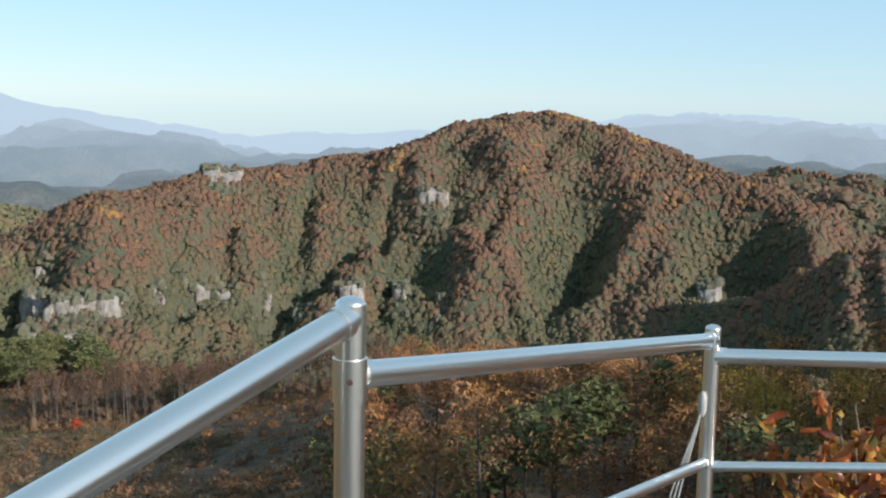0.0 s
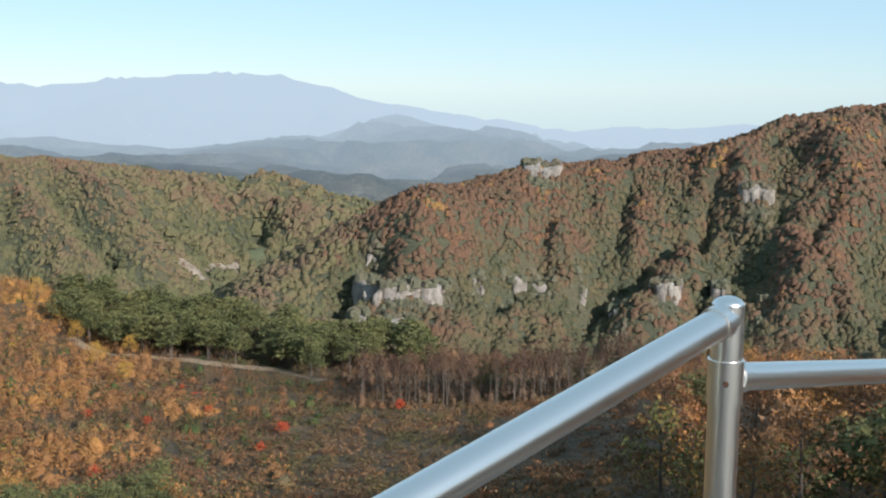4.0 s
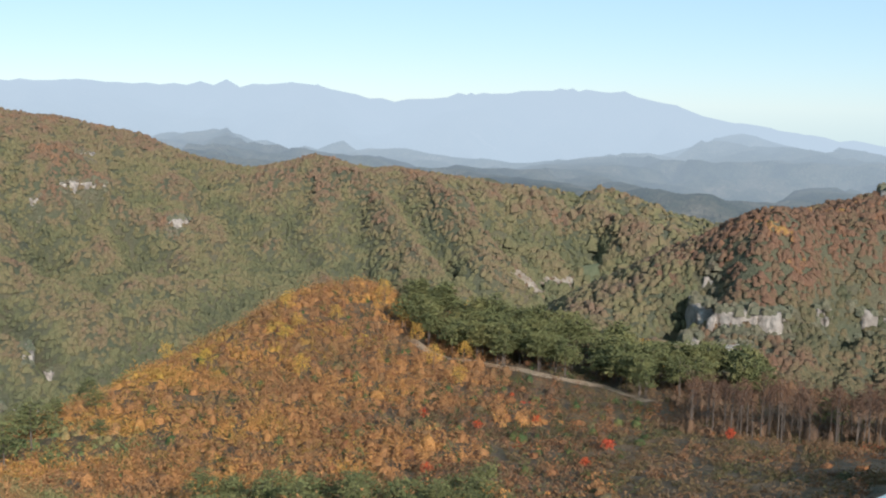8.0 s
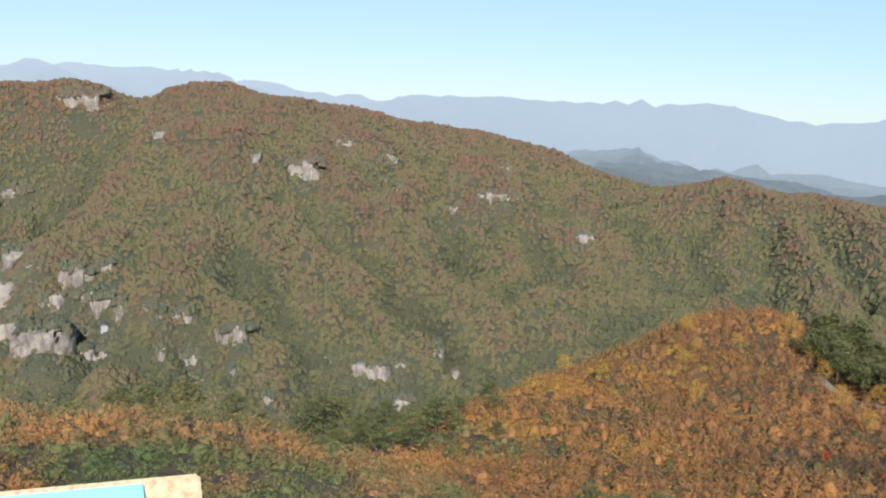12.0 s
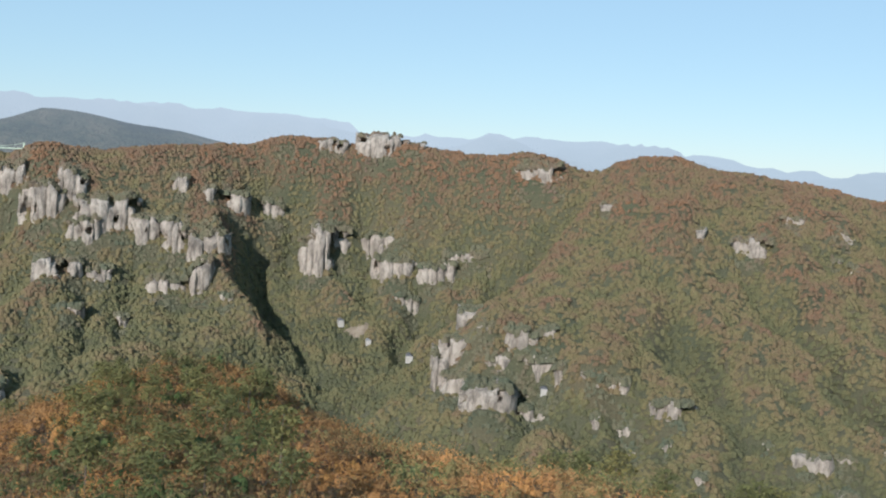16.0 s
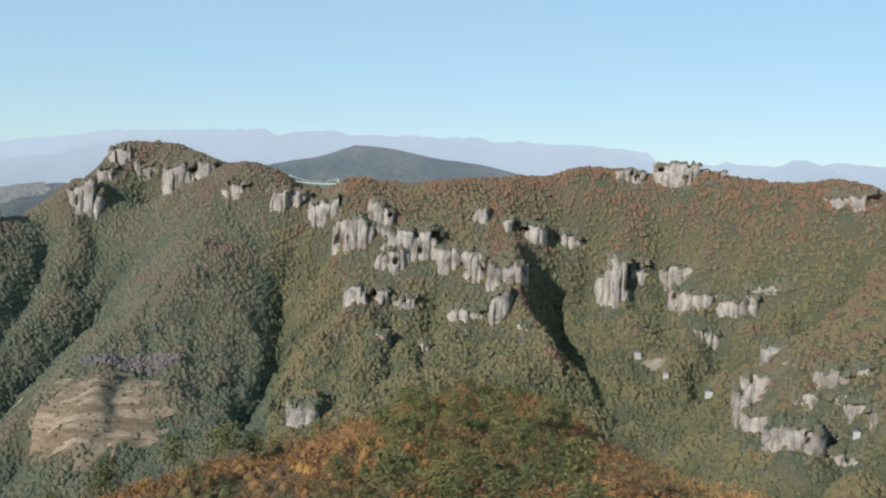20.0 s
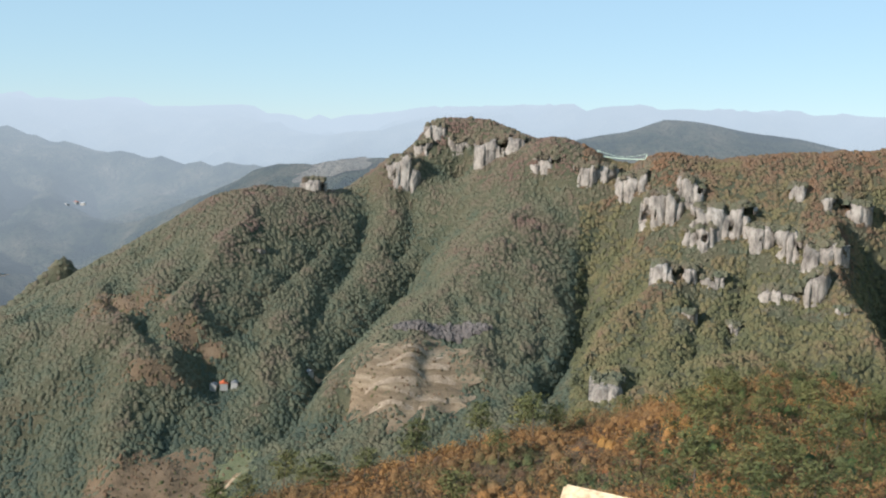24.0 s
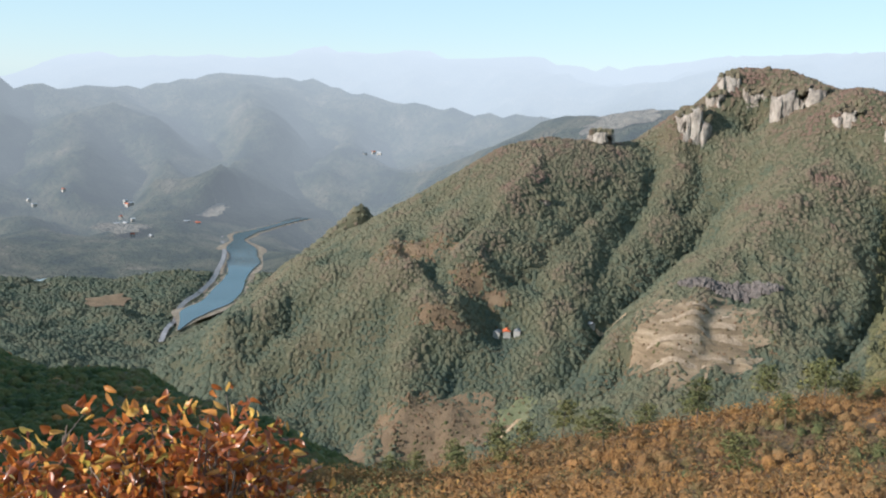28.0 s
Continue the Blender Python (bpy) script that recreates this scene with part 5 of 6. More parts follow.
spots = np.stack([cx + u * math.cos(_t) - v * math.sin(_t), cy + u * math.sin(_t) + v * math.cos(_t)], -1)
spots = np.column_stack([spots, ground_height(spots[:, 0], spots[:, 1]) + 3.0])
copse = part("bare_copse", mesh_np("bare_copse", *crowns(spots, RNG.uniform(2.0, 3.2, 420), 1.3)), GREY_TWIGS)
tagged(copse, "grey leafless copse above the terraces", "copse", kind="stuff")
BARE.append((cx, cy, 50, 12, _t))
wood("east_wood", "rust and olive autumn wood over the rounded mountain", (-24, 26), (430, 1040), 2.75, 2.35, WOODS_EAST, 0.95)
wood("valley_wood", "olive wood in the side valley", (24, 60), (420, 780), 3.1, 2.4, WOODS_LONG, 1.0)
wood("long_wood", "olive autumn wood with orange patches over the long mountain", (26, 76), (780, 1470), 3.5, 2.95, WOODS_LONG, 0.85)
wood("far_east_wood", "hazy brown wood behind the rounded mountain", (-24, 6), (1050, 1945), 8.5, 5.4, WOODS_EAST, 0.9)
wood("north_wood", "hazy olive wood behind the valley mouth", (6, 34), (1050, 1945), 8.5, 5.4, WOODS_LONG, 0.9)
wood("cliff_wood", "brown and olive autumn wood between the cliffs", (76, 106), (820, 1500), 3.4, 2.9, WOODS_LONG, 0.85)
wood("peak_wood", "dark green and brown wood below the rock peak", (106, 140.5), (820, 1640), 3.4, 2.8, WOODS_WEST, 0.72)
wood("ridge_wood", "dark wood behind the peak", (128, 138), (1640, 1945), 7.0, 5.2, WOODS_WEST, 0.7)
wood("river_wood", "dull dark wood above the river", (138, 154), (900, 1945), 5.5, 4.2, WOODS_VALLEY, 0.7)
wood("shade_scrub", "dark scrub on the shaded slope", (130, 158), (100, 290), 2.6, 2.0, SCRUB_GREEN, 0.9, "scrub", 40, 0.25)
wood("shade_wood", "dark pine wood on the shaded spur", (130, 158), (280, 760), 3.4, 2.6, SCRUB_GREEN, 0.9)

# ---- near scrub, by stretches of the hill ----


def zone(lo, hi):
    """Bearings between lo and hi, with a wandering border."""

    def inside(x, y):
        b = np.degrees(np.arctan2(-x, y)) + (fbm(x / 30, y / 30, 3, 41) - 0.5) * 22
        return (b > lo) & (b < hi)

    return inside


SCRUB_MIXED = foliage("scrub_mixed", [(0.0, PINE), (0.2, (0.08, 0.075, 0.03)), (0.45, (0.13, 0.085, 0.04)), (0.7, BROWN), (0.85, RUST), (0.95, OLIVE), (1.0, RED)], 11, 0.3, grain=3)
SCRUB_WEST = foliage("scrub_west", [(0.0, (0.060, 0.081, 0.034)), (0.22, (0.103, 0.104, 0.043)), (0.4, (0.198, 0.117, 0.053)), (0.7, (0.301, 0.149, 0.053)), (1.0, (0.361, 0.207, 0.053))], 26, 0.2, grain=3)
SCRUB_COL = foliage("scrub_col", [(0.0, (0.081, 0.115, 0.046)), (0.35, (0.135, 0.155, 0.057)), (0.55, (0.203, 0.162, 0.068)), (0.75, (0.351, 0.176, 0.074)), (1.0, (0.486, 0.243, 0.074))], 20, 0.2, grain=3)
TWIGS = foliage("bare_twigs", [(0.0, (0.07, 0.045, 0.03)), (0.4, (0.115, 0.07, 0.042)), (0.8, (0.16, 0.092, 0.052)), (1.0, (0.22, 0.115, 0.05))], 14, 0.3, grain=3)
SCRUB_GOLD = foliage("scrub_gold", [(0.0, (0.12, 0.11, 0.04)), (0.3, (0.25, 0.14, 0.05)), (0.6, (0.33, 0.185, 0.045)), (1.0, (0.37, 0.24, 0.045))], 20, 0.25, grain=3)
SCRUB_HILL = foliage("scrub_hill", [(0.0, (0.115, 0.112, 0.040)), (0.2, (0.196, 0.118, 0.055)), (0.45, (0.265, 0.129, 0.055)), (0.62, (0.345, 0.162, 0.058)), (0.8, (0.414, 0.202, 0.055)), (0.95, (0.460, 0.280, 0.055))], 24, 0.14, grain=3)
wood("hill_scrub", "orange and gold oak scrub on the near hill", (28, 66), (60, 400), 2.45, 2.0, SCRUB_HILL, 1.25, "scrub", 60, 0.26, zone(35, 58))
wood("clearing_scrub", "low brown and green scrub in the clearing below the pines", (8, 44), (80, 300), 1.65, 1.15, SCRUB_MIXED, 0.9, "scrub", 29, 0.21, zone(11, 36))
wood("col_scrub", "green pine and rust oak scrub in the saddle", (50, 88), (140, 330), 2.5, 2.05, SCRUB_COL, 1.2, "scrub", 54, 0.27, zone(57, 80))
wood("front_scrub", "green and rust scrub below the summit", (46, 88), (60, 150), 2.0, 1.6, SCRUB_COL, 0.9, "scrub", 59, 0.20, zone(53, 80))
wood("front_pine_scrub", "dwarf pine scrub below the summit", (33, 50), (98, 128), 2.2, 2.3, SCRUB_GREEN, 1.2, "scrub", 81, 0.21)
wood("gold_scrub", "golden oak scrub along the shoulder of the near hill", (40, 60), (170, 345), 3.6, 2.0, SCRUB_GOLD, 1.0, "scrub", 59, 0.25, zone(44, 64))
wood("rust_scrub", "rust and brown oak scrub on the near hill", (28, 52), (110, 330), 4.8, 2.2, WOODS_BROWN, 1.1, "scrub", 59, 0.25, zone(26, 50))
wood("hill_juniper", "dark juniper dotted over the near hill", (26, 60), (100, 330), 6.5, 1.7, SCRUB_GREEN, 1.3, "scrub", 67, 0.21, zone(26, 60))
wood("west_scrub", "orange oak and dark pine scrub on the western hill", (72, 138), (60, 350), 2.7, 2.15, SCRUB_WEST, 1.25, "scrub", 56, 0.27, zone(80, 150))
wood("west_pine_scrub", "dark green dwarf pines over the top of the western hill", (89, 101), (110, 288), 4.2, 2.3, SCRUB_GREEN, 1.5, "scrub", 64, 0.27, zone(89, 101))
wood("west_twig_scrub", "leafless reddish brush on the western hill", (84, 128), (90, 288), 4.6, 1.8, TWIGS, 1.1, "scrub", 40, 0.22)
wood("shade_undergrowth", "low brown undergrowth below the summit", (-2, 28), (42, 112), 1.6, 1.1, SCRUB_MIXED, 0.9, "scrub", 32, 0.20)
wood("crest_gold", "golden trees along the edge of the near wood", (-20, -8), (86, 130), 3.4, 2.4, SCRUB_GOLD, 1.4, "woodland", 50, 0.3)
wood("west_low_scrub", "low brown and green undergrowth on the western hill", (72, 138), (60, 240), 2.2, 1.25, SCRUB_MIXED, 0.8, "scrub", 18, 0.25, zone(78, 150))
wood("summit_scrub", "brown undergrowth below the summit", (-26, 24), (40, 290), 3.4, 1.7, WOODS_BROWN, 0.9, "scrub", 37, 0.20, zone(-60, 12))
# trees out of view, added on the crest to block the low sun
wood("shading_crest_wood", "orange and gold oaks on an unseen crest, added to shade the near slope", (-66, -25), (36, 120), 4.0, 3.2, SCRUB_HILL, 1.9, "woodland", 60, 0.5)
wood("twig_wood", "leafless brown wood beyond the clearing", (-4, 25), (198, 262), 2.5, 2.1, TWIGS, 1.7, "woodland", 44, 0.24)

# ---- single trees ----
BARK, _n, _l, _b = material("grey_bark", rough=0.95)
_f = noise_node(_n, _l, 6, 5, 0.7, (1, 1, 0.2))
_r1 = ramp_node(_n, [(0.3, (0.05, 0.038, 0.03)), (0.7, (0.135, 0.105, 0.082))])
_l.new(_f.outputs["Fac"], _r1.inputs["Fac"])
_l.new(_r1.outputs["Color"], _b.inputs["Base Color"])
NEEDLES = foliage("pine_needles", [(0.0, (0.071, 0.080, 0.033)), (0.5, (0.110, 0.112, 0.042)), (1.0, (0.165, 0.145, 0.053))], 14, 0.4, True, 4)
OAK_LEAVES = foliage("oak_leaves", [(0.0, BROWN), (0.3, RUST), (0.55, BROWN), (0.8, ORANGE), (1.0, OLIVE)], 20, 0.5, True, 4)
GOLD_LEAVES = foliage("gold_leaves", [(0.0, ORANGE), (0.5, GOLD), (1.0, (0.36, 0.24, 0.04))], 20, 0.3, True, 4)
RED_LEAVES = foliage("red_leaves", [(0.0, RED), (1.0, (0.42, 0.08, 0.02))], 20, 0.3, True, 4)


def limb(path, radii, n=6):
    """A tapered round limb along a path."""
    v, f = [], []
    for k, (p, r) in enumerate(zip(path, radii)):
        for i in range(n):
            a = 2 * math.pi * i / n
            v.append((p[0] + math.cos(a) * r, p[1] + math.sin(a) * r, p[2]))
        if k:
            for i in range(n):
                a0, a1 = (k - 1) * n + i, (k - 1) * n + (i + 1) % n
                f += [(a0, a1, a1 + n), (a0, a1 + n, a0 + n)]
    return np.array(v), np.array(f)


def trunk_mesh(h, r, branches, reach, low=0.35, rise=0.5):
    top = (RNG.normal() * 0.04 * h, RNG.normal() * 0.04 * h, h)
    out = [limb([(0, 0, -1.0), (0, 0, 0), (top[0] * 0.3, top[1] * 0.3, h * 0.5), top], [r * 1.3, r, r * 0.7, r * 0.15])]
    tips = []
    for k in range(branches):
        t = low + (0.95 - low) * (k + 0.5) / branches
        a = k * 2.4 + RNG.uniform(-0.4, 0.4)
        ln = reach * (1.1 - 0.6 * t) * RNG.uniform(0.8, 1.2)
        p = np.array((top[0] * t, top[1] * t, h * t))
        e = p + np.array((math.cos(a) * ln, math.sin(a) * ln, ln * rise))
        out.append(limb([p, (p + e) / 2 + (0, 0, ln * 0.06), e], [r * 0.4, r * 0.25, r * 0.08], 4))
        tips += [e, (p + e) / 2]
    return out, np.array(tips + [top])


def make_tree(kind, name, label, category, leaves):
    root = new(name)
    if kind == "pine":
        pieces, tips = trunk_mesh(8.0, 0.16, 11, 2.9, 0.42, 0.12)
        m = 900
        k = RNG.integers(0, len(tips), m)
        c = tips[k] + RNG.normal(size=(m, 3)) * np.array((0.75, 0.75, 0.2)) + np.array((0, 0, 0.15))
        u = RNG.normal(size=(m, 3, 3)) * np.array((1, 1, 0.4))
        u /= np.linalg.norm(u, axis=2, keepdims=True)
        v = (c[:, None] + u * RNG.uniform(0.22, 0.5, (m, 1, 1))).reshape(-1, 3)
        crown = (v, np.arange(len(v)).reshape(-1, 3))
    elif kind == "oak":
        pieces, tips = trunk_mesh(6.5, 0.14, 9, 2.4, 0.3, 0.6)
        crown = tufts(tips, RNG.uniform(0.8, 1.4, len(tips)), 56, 0.18)
    elif kind == "bush":
        pieces, tips = trunk_mesh(2.2, 0.05, 7, 1.1, 0.2, 0.8)
        crown = tufts(tips, RNG.uniform(0.4, 0.8, len(tips)), 30, 0.2)
    else:
        pieces, tips = trunk_mesh(9.5, 0.13, 12, 1.8, 0.4, 1.3)
        crown = tufts(tips[len(tips) // 3 :], RNG.uniform(0.6, 1.1, len(tips) - len(tips) // 3), 26, 0.17)
    part("trunk", mesh_np("trunk", *joined(pieces), True), BARK, root)
    part("crown", mesh_np("crown", *crown), leaves, root)
    return tagged(root, label, category)


def plant(protos, places, group, low=0.75, high=1.2):
    """Copies of the trees, each with its own turn and size, on the ground."""
    for k, (x, y) in enumerate(places):
        p = protos[k % len(protos)]
        s = RNG.uniform(low, high)
        z = float(ground_height(x, y))
        ob = p if k < len(protos) else copy_thing(p, Matrix())
        ob.matrix_basis = Matrix.Translation((x, y, z)) @ Matrix.Rotation(RNG.uniform(0, 6.28), 4, "Z") @ Matrix.Diagonal((s, s, s * RNG.uniform(0.9, 1.12), 1))
        tagged(ob, group=group)


def places_in(bear, dist, n, apart=3.0):
    out = []
    for _k in range(n * 6):
        b, r = radians(RNG.uniform(*bear)), math.sqrt(RNG.uniform(dist[0] ** 2, dist[1] ** 2))
        p = (-math.sin(b) * r, math.cos(b) * r)
        if len(out) < n and all((p[0] - q[0]) ** 2 + (p[1] - q[1]) ** 2 > apart**2 for q in out):
            out.append(p)
    return out


path_line = smooth_route(HILL_PATH + [(-75, 225), (-50, 222), (-30, 222)], 3.0)


def beyond_path(n, near, far):
    """Places on the far side of the hill track."""
    out = []
    for k in range(n):
        p = path_line[int(RNG.integers(0, len(path_line)))]
        q = p * (1 + RNG.uniform(near, far) / np.linalg.norm(p)) + RNG.normal(size=2) * 1.5
        out.append((q[0], q[1]))
    return out


pines = [make_tree("pine", "pine_tree", "dark green pine with a bare lower trunk", "tree", NEEDLES) for _k in range(3)]
row = [p for p in beyond_path(330, 3, 40) if math.degrees(math.atan2(-p[0], p[1])) > 20]
solo = [(-0.7, 78), (1.4, 70), (0.2, 72), (-1.8, 80), (-3.4, 76), (-4.6, 86), (-6.0, 88), (-13.6, 62), (-15.5, 70), (-9, 100), (6, 120), (12, 215), (17, 212)]
row += [(-math.sin(radians(b)) * r, math.cos(radians(b)) * r) for b, r in solo]
row += places_in((88, 112), (120, 290), 36, 5) + places_in((114, 132), (170, 250), 14, 6) + places_in((58, 76), (170, 215), 16, 5)
plant(pines, row, "pines on the near hills", 0.75, 1.15)
dwarfs = [make_tree("pine", "dwarf_pine", "low spreading green pine in the scrub", "tree", NEEDLES) for _k in range(2)]
plant(dwarfs, places_in((34, 50), (99, 127), 46, 2.6) + places_in((55, 79), (185, 272), 90, 3.6) + places_in((90, 100), (150, 285), 40, 4.0), "dwarf pines in the scrub", 0.4, 0.68)
oaks = [make_tree("oak", "oak_tree", "oak with withered rust-brown leaves", "tree", OAK_LEAVES) for _k in range(3)]
# the second stand is mostly unseen, added to thicken the crest's shade
plant(oaks, places_in((-24, 8), (52, 190), 170, 4) + places_in((-50, -21), (40, 112), 70, 4), "oaks below the summit", 0.8, 1.3)
# twiggy brown, darkened to paint in the shade of the near wood
SHADED_LEAVES = foliage("shaded_leaves", [(0.0, (0.075, 0.045, 0.032)), (0.5, (0.11, 0.062, 0.040)), (1.0, (0.15, 0.078, 0.042))], 20, 0.4, True, 4)
bare = [make_tree("bare", "bare_tree", "tall grey tree nearly bare of its brown leaves", "tree", SHADED_LEAVES) for _k in range(4)]
plant(bare, places_in((-4, 24), (194, 215), 150, 2.2) + places_in((-24, -4), (150, 230), 50, 4), "bare trees of the near wood", 0.75, 1.1)
golds = [make_tree("oak", "golden_tree", "small tree in bright golden autumn leaf", "tree", GOLD_LEAVES) for _k in range(2)]
plant(golds, [(SPOT["yellow_tree"][0], SPOT["yellow_tree"][1]), (-121, 245)] + places_in((36, 52), (230, 320), 14, 8) + places_in((-18, -6), (170, 220), 8, 6) + places_in((-19, -9), (86, 128), 16, 5), "golden trees", 0.7, 1.0)
reds = [make_tree("bush", "red_bush", "scarlet maple bush standing in the clearing", "bush", RED_LEAVES) for _k in range(2)]
plant(reds, [(SPOT["red_bush"][0], SPOT["red_bush"][1])] + places_in((20, 42), (150, 250), 8, 10), "scarlet bushes", 0.5, 0.9)

# ---- the steel handrail ----


def tube(bm, a, b, r, n=20, cap=True):
    a, b = Vector(a), Vector(b)
    q = (b - a).to_track_quat("Z", "Y").to_matrix().to_4x4()
    m = Matrix.Translation((a + b) / 2) @ q
    bmesh.ops.create_cone(bm, cap_ends=cap, segments=n, radius1=r, radius2=r, depth=(b - a).length, matrix=m)
    for f in bm.faces:
        f.smooth = len(f.verts) == 4
        if len(f.verts) > 4:
            for e in f.edges:
                e.smooth = False


def dome(bm, c, r, h):
    bmesh.ops.create_uvsphere(bm, u_segments=20, v_segments=10, radius=r, matrix=Matrix.Translation(c) @ Matrix.Diagonal((1, 1, h / r, 1)))
    for f in bm.faces:
        f.smooth = True


def bar(name, a, b, r, parent, label=""):
    bm = bmesh.new()
    tube(bm, a, b, r)
    return part(name, bm, STEEL, parent, label)


POST_A, POST_B, POST_C = (-0.307, 2.48), (0.762, 4.32), (2.45, 3.84)
RAIL_TOP_A, RAIL_TOP_B = 1.166, 0.762  # post tops
RAIL_L_A, RAIL_B_A, RAIL_R_B, LOW_B = 1.123, 1.007, 0.645, 0.243  # rail heights at their posts
LEFT_END = (-1.024, 0.829, 0.855)


def handrail():
    root = new("handrail")
    tagged(root, "polished stainless steel handrail with welded round posts and a lower rail", "handrail")

    def post(xy, top, foot, r, sleeve):
        bm = bmesh.new()
        tube(bm, (*xy, foot), (*xy, top - r * 0.5), r, 24)
        ob = part("post", bm, STEEL, root)
        bm = bmesh.new()
        dome(bm, (*xy, top - r * 0.62), r * 1.01, r * 0.62)
        part("cap", bm, STEEL, ob, "domed polished cap")
        if sleeve:
            bm = bmesh.new()
            tube(bm, (*xy, sleeve - 0.05), (*xy, sleeve + 0.036), r * 1.13, 24)
            col = part("collar", bm, STEEL, ob, "split steel collar clamped on the post")
            bm = bmesh.new()
            d = Vector((-xy[0] * 0.9 + 0.05, -xy[1], 0)).normalized()
            tube(bm, Vector((*xy, sleeve - 0.005)) + d * r, Vector((*xy, sleeve - 0.005)) + d * (r * 1.13 + 0.004), 0.006, 8)
            part("bolt", bm, RUSTY, ob, "rusted bolt")
        return ob

    def rail(a, b, r, name="top_rail"):
        ob = bar(name, a, b, r, root)
        d = (Vector(b) - Vector(a)).normalized()
        for p, s in ((Vector(a), 1), (Vector(b), -1)):
            bm = bmesh.new()
            tube(bm, p + d * s * 0.026, p + d * s * 0.052, r * 1.13, 20)
            part("weld_ring", bm, STEEL, ob, "scorched weld ring at the joint")
        return ob

    post(POST_A, RAIL_TOP_A, -0.6, 0.031, RAIL_B_A)
    post(POST_B, RAIL_TOP_B, -1.9, 0.029, None)
    post(POST_C, RAIL_TOP_B + 0.1, -1.9, 0.029, None)
    rail((*POST_A, RAIL_L_A), LEFT_END, 0.0305)
    rail((*POST_A, RAIL_B_A), (*POST_B, RAIL_TOP_B - 0.06), 0.028)
    rail((*POST_B, RAIL_R_B), (*POST_C, RAIL_R_B + 0.12), 0.028)
    rail((*POST_A, RAIL_B_A - 0.5), (*POST_B, LOW_B), 0.019, "lower_rail")
    rail((*POST_B, LOW_B - 0.015), (*POST_C, LOW_B + 0.20), 0.019, "lower_rail")
    bm = bmesh.new()
    tube(bm, (LEFT_END[0], LEFT_END[1], -0.5), (LEFT_END[0], LEFT_END[1], LEFT_END[2] + 0.03), 0.031, 24)
    part("post", bm, STEEL, root)


RUSTY, _n, _l, _b = material("rusted_iron", (0.07, 0.035, 0.02), 0.8, 0.4)
handrail()

CORD, _n, _l, _b = material("white_cord", (0.30, 0.28, 0.25), 0.7)


def cord():
    """Loose guy lines that run down beside the second post."""
    root = new("guy_line")
    tagged(root, "loose pale cords tied to the steel post", "cord")
    for dx, r in ((-0.03, 0.004), (-0.05, 0.0035), (-0.07, 0.003)):
        cu = bpy.data.curves.new("strand", "CURVE")
        cu.dimensions, cu.bevel_depth, cu.bevel_resolution = "3D", r, 2
        sp = cu.splines.new("NURBS")
        pts = [(0.735, 4.30, 0.50), (0.725, 4.28, 0.42), (0.70 + dx * 0.6, 4.27, 0.25), (0.66 + dx, 4.26, 0.0), (0.62 + dx * 1.4, 4.25, -0.5)]
        sp.points.add(len(pts) - 1)
        for p, q in zip(sp.points, pts):
            p.co = (*q, 1)
        sp.use_endpoint_u = True
        cu.materials.append(CORD)
        ob = new("strand", cu)
        ob.parent = root
    bm = bmesh.new()
    dome(bm, (0.732, 4.295, 0.47), 0.016, 0.05)
    part("knot", bm, CORD, root)


cord()

# ---- the panorama board ----
PLANK, _n, _l, _b = material("weathered_plank", rough=0.75)
_f = noise_node(_n, _l, 5, 6, 0.6, (14, 1.2, 14), True)
_k = noise_node(_n, _l, 1.5, 3, 0.5, (3, 1, 3), True)
_r1 = ramp_node(_n, [(0.3, (0.30, 0.19, 0.10)), (0.45, (0.52, 0.38, 0.23)), (0.7, (0.66, 0.52, 0.34))])
_l.new(_f.outputs["Fac"], _r1.inputs["Fac"])
_r2 = ramp_node(_n, [(0.3, (0.8, 0.78, 0.74)), (0.7, (1.1, 1.1, 1.1))])
_l.new(_k.outputs["Fac"], _r2.inputs["Fac"])
_l.new(mix_color(_n, _l, 1.0, _r1.outputs["Color"], _r2.outputs["Color"], "MULTIPLY"), _b.inputs["Base Color"])
bump(_n, _l, _b, _f.outputs["Fac"], 0.5, 0.004)

PRINT, _n, _l, _b = material("printed_panel", rough=0.3)
_g = _n.new("ShaderNodeTexCoord")
_s = _n.new("ShaderNodeSeparateXYZ")
_l.new(_g.outputs["Object"], _s.inputs[0])
_m = _n.new("ShaderNodeMapRange")
_m.inputs["From Min"].default_value, _m.inputs["From Max"].default_value = -0.25, 0.25
_l.new(_s.outputs["Z"], _m.inputs["Value"])
_w = noise_node(_n, _l, 4, 4, 0.6, (1, 1, 1), True)
_a = _n.new("ShaderNodeMath")
_a.operation = "MULTIPLY_ADD"
_l.new(_w.outputs["Fac"], _a.inputs[0])
_a.inputs[1].default_value = 0.35
_l.new(_m.outputs["Result"], _a.inputs[2])
_r1 = ramp_node(_n, [(0.0, (0.10, 0.16, 0.06)), (0.45, (0.2, 0.27, 0.14)), (0.6, (0.75, 0.82, 0.85)), (0.95, (0.72, 0.84, 0.9)), (1.15, (0.25, 0.62, 0.8))])
_l.new(_a.outputs[0], _r1.inputs["Fac"])
_l.new(_r1.outputs["Color"], _b.inputs["Base Color"])


def beveled_box(size, bevel=0.004):
    bm = bmesh.new()
    bmesh.ops.create_cube(bm, size=1.0, matrix=Matrix.Diagonal((*size, 1)))
    bmesh.ops.bevel(bm, geom=bm.edges[:], offset=bevel, segments=2, affect="EDGES")
    return bm


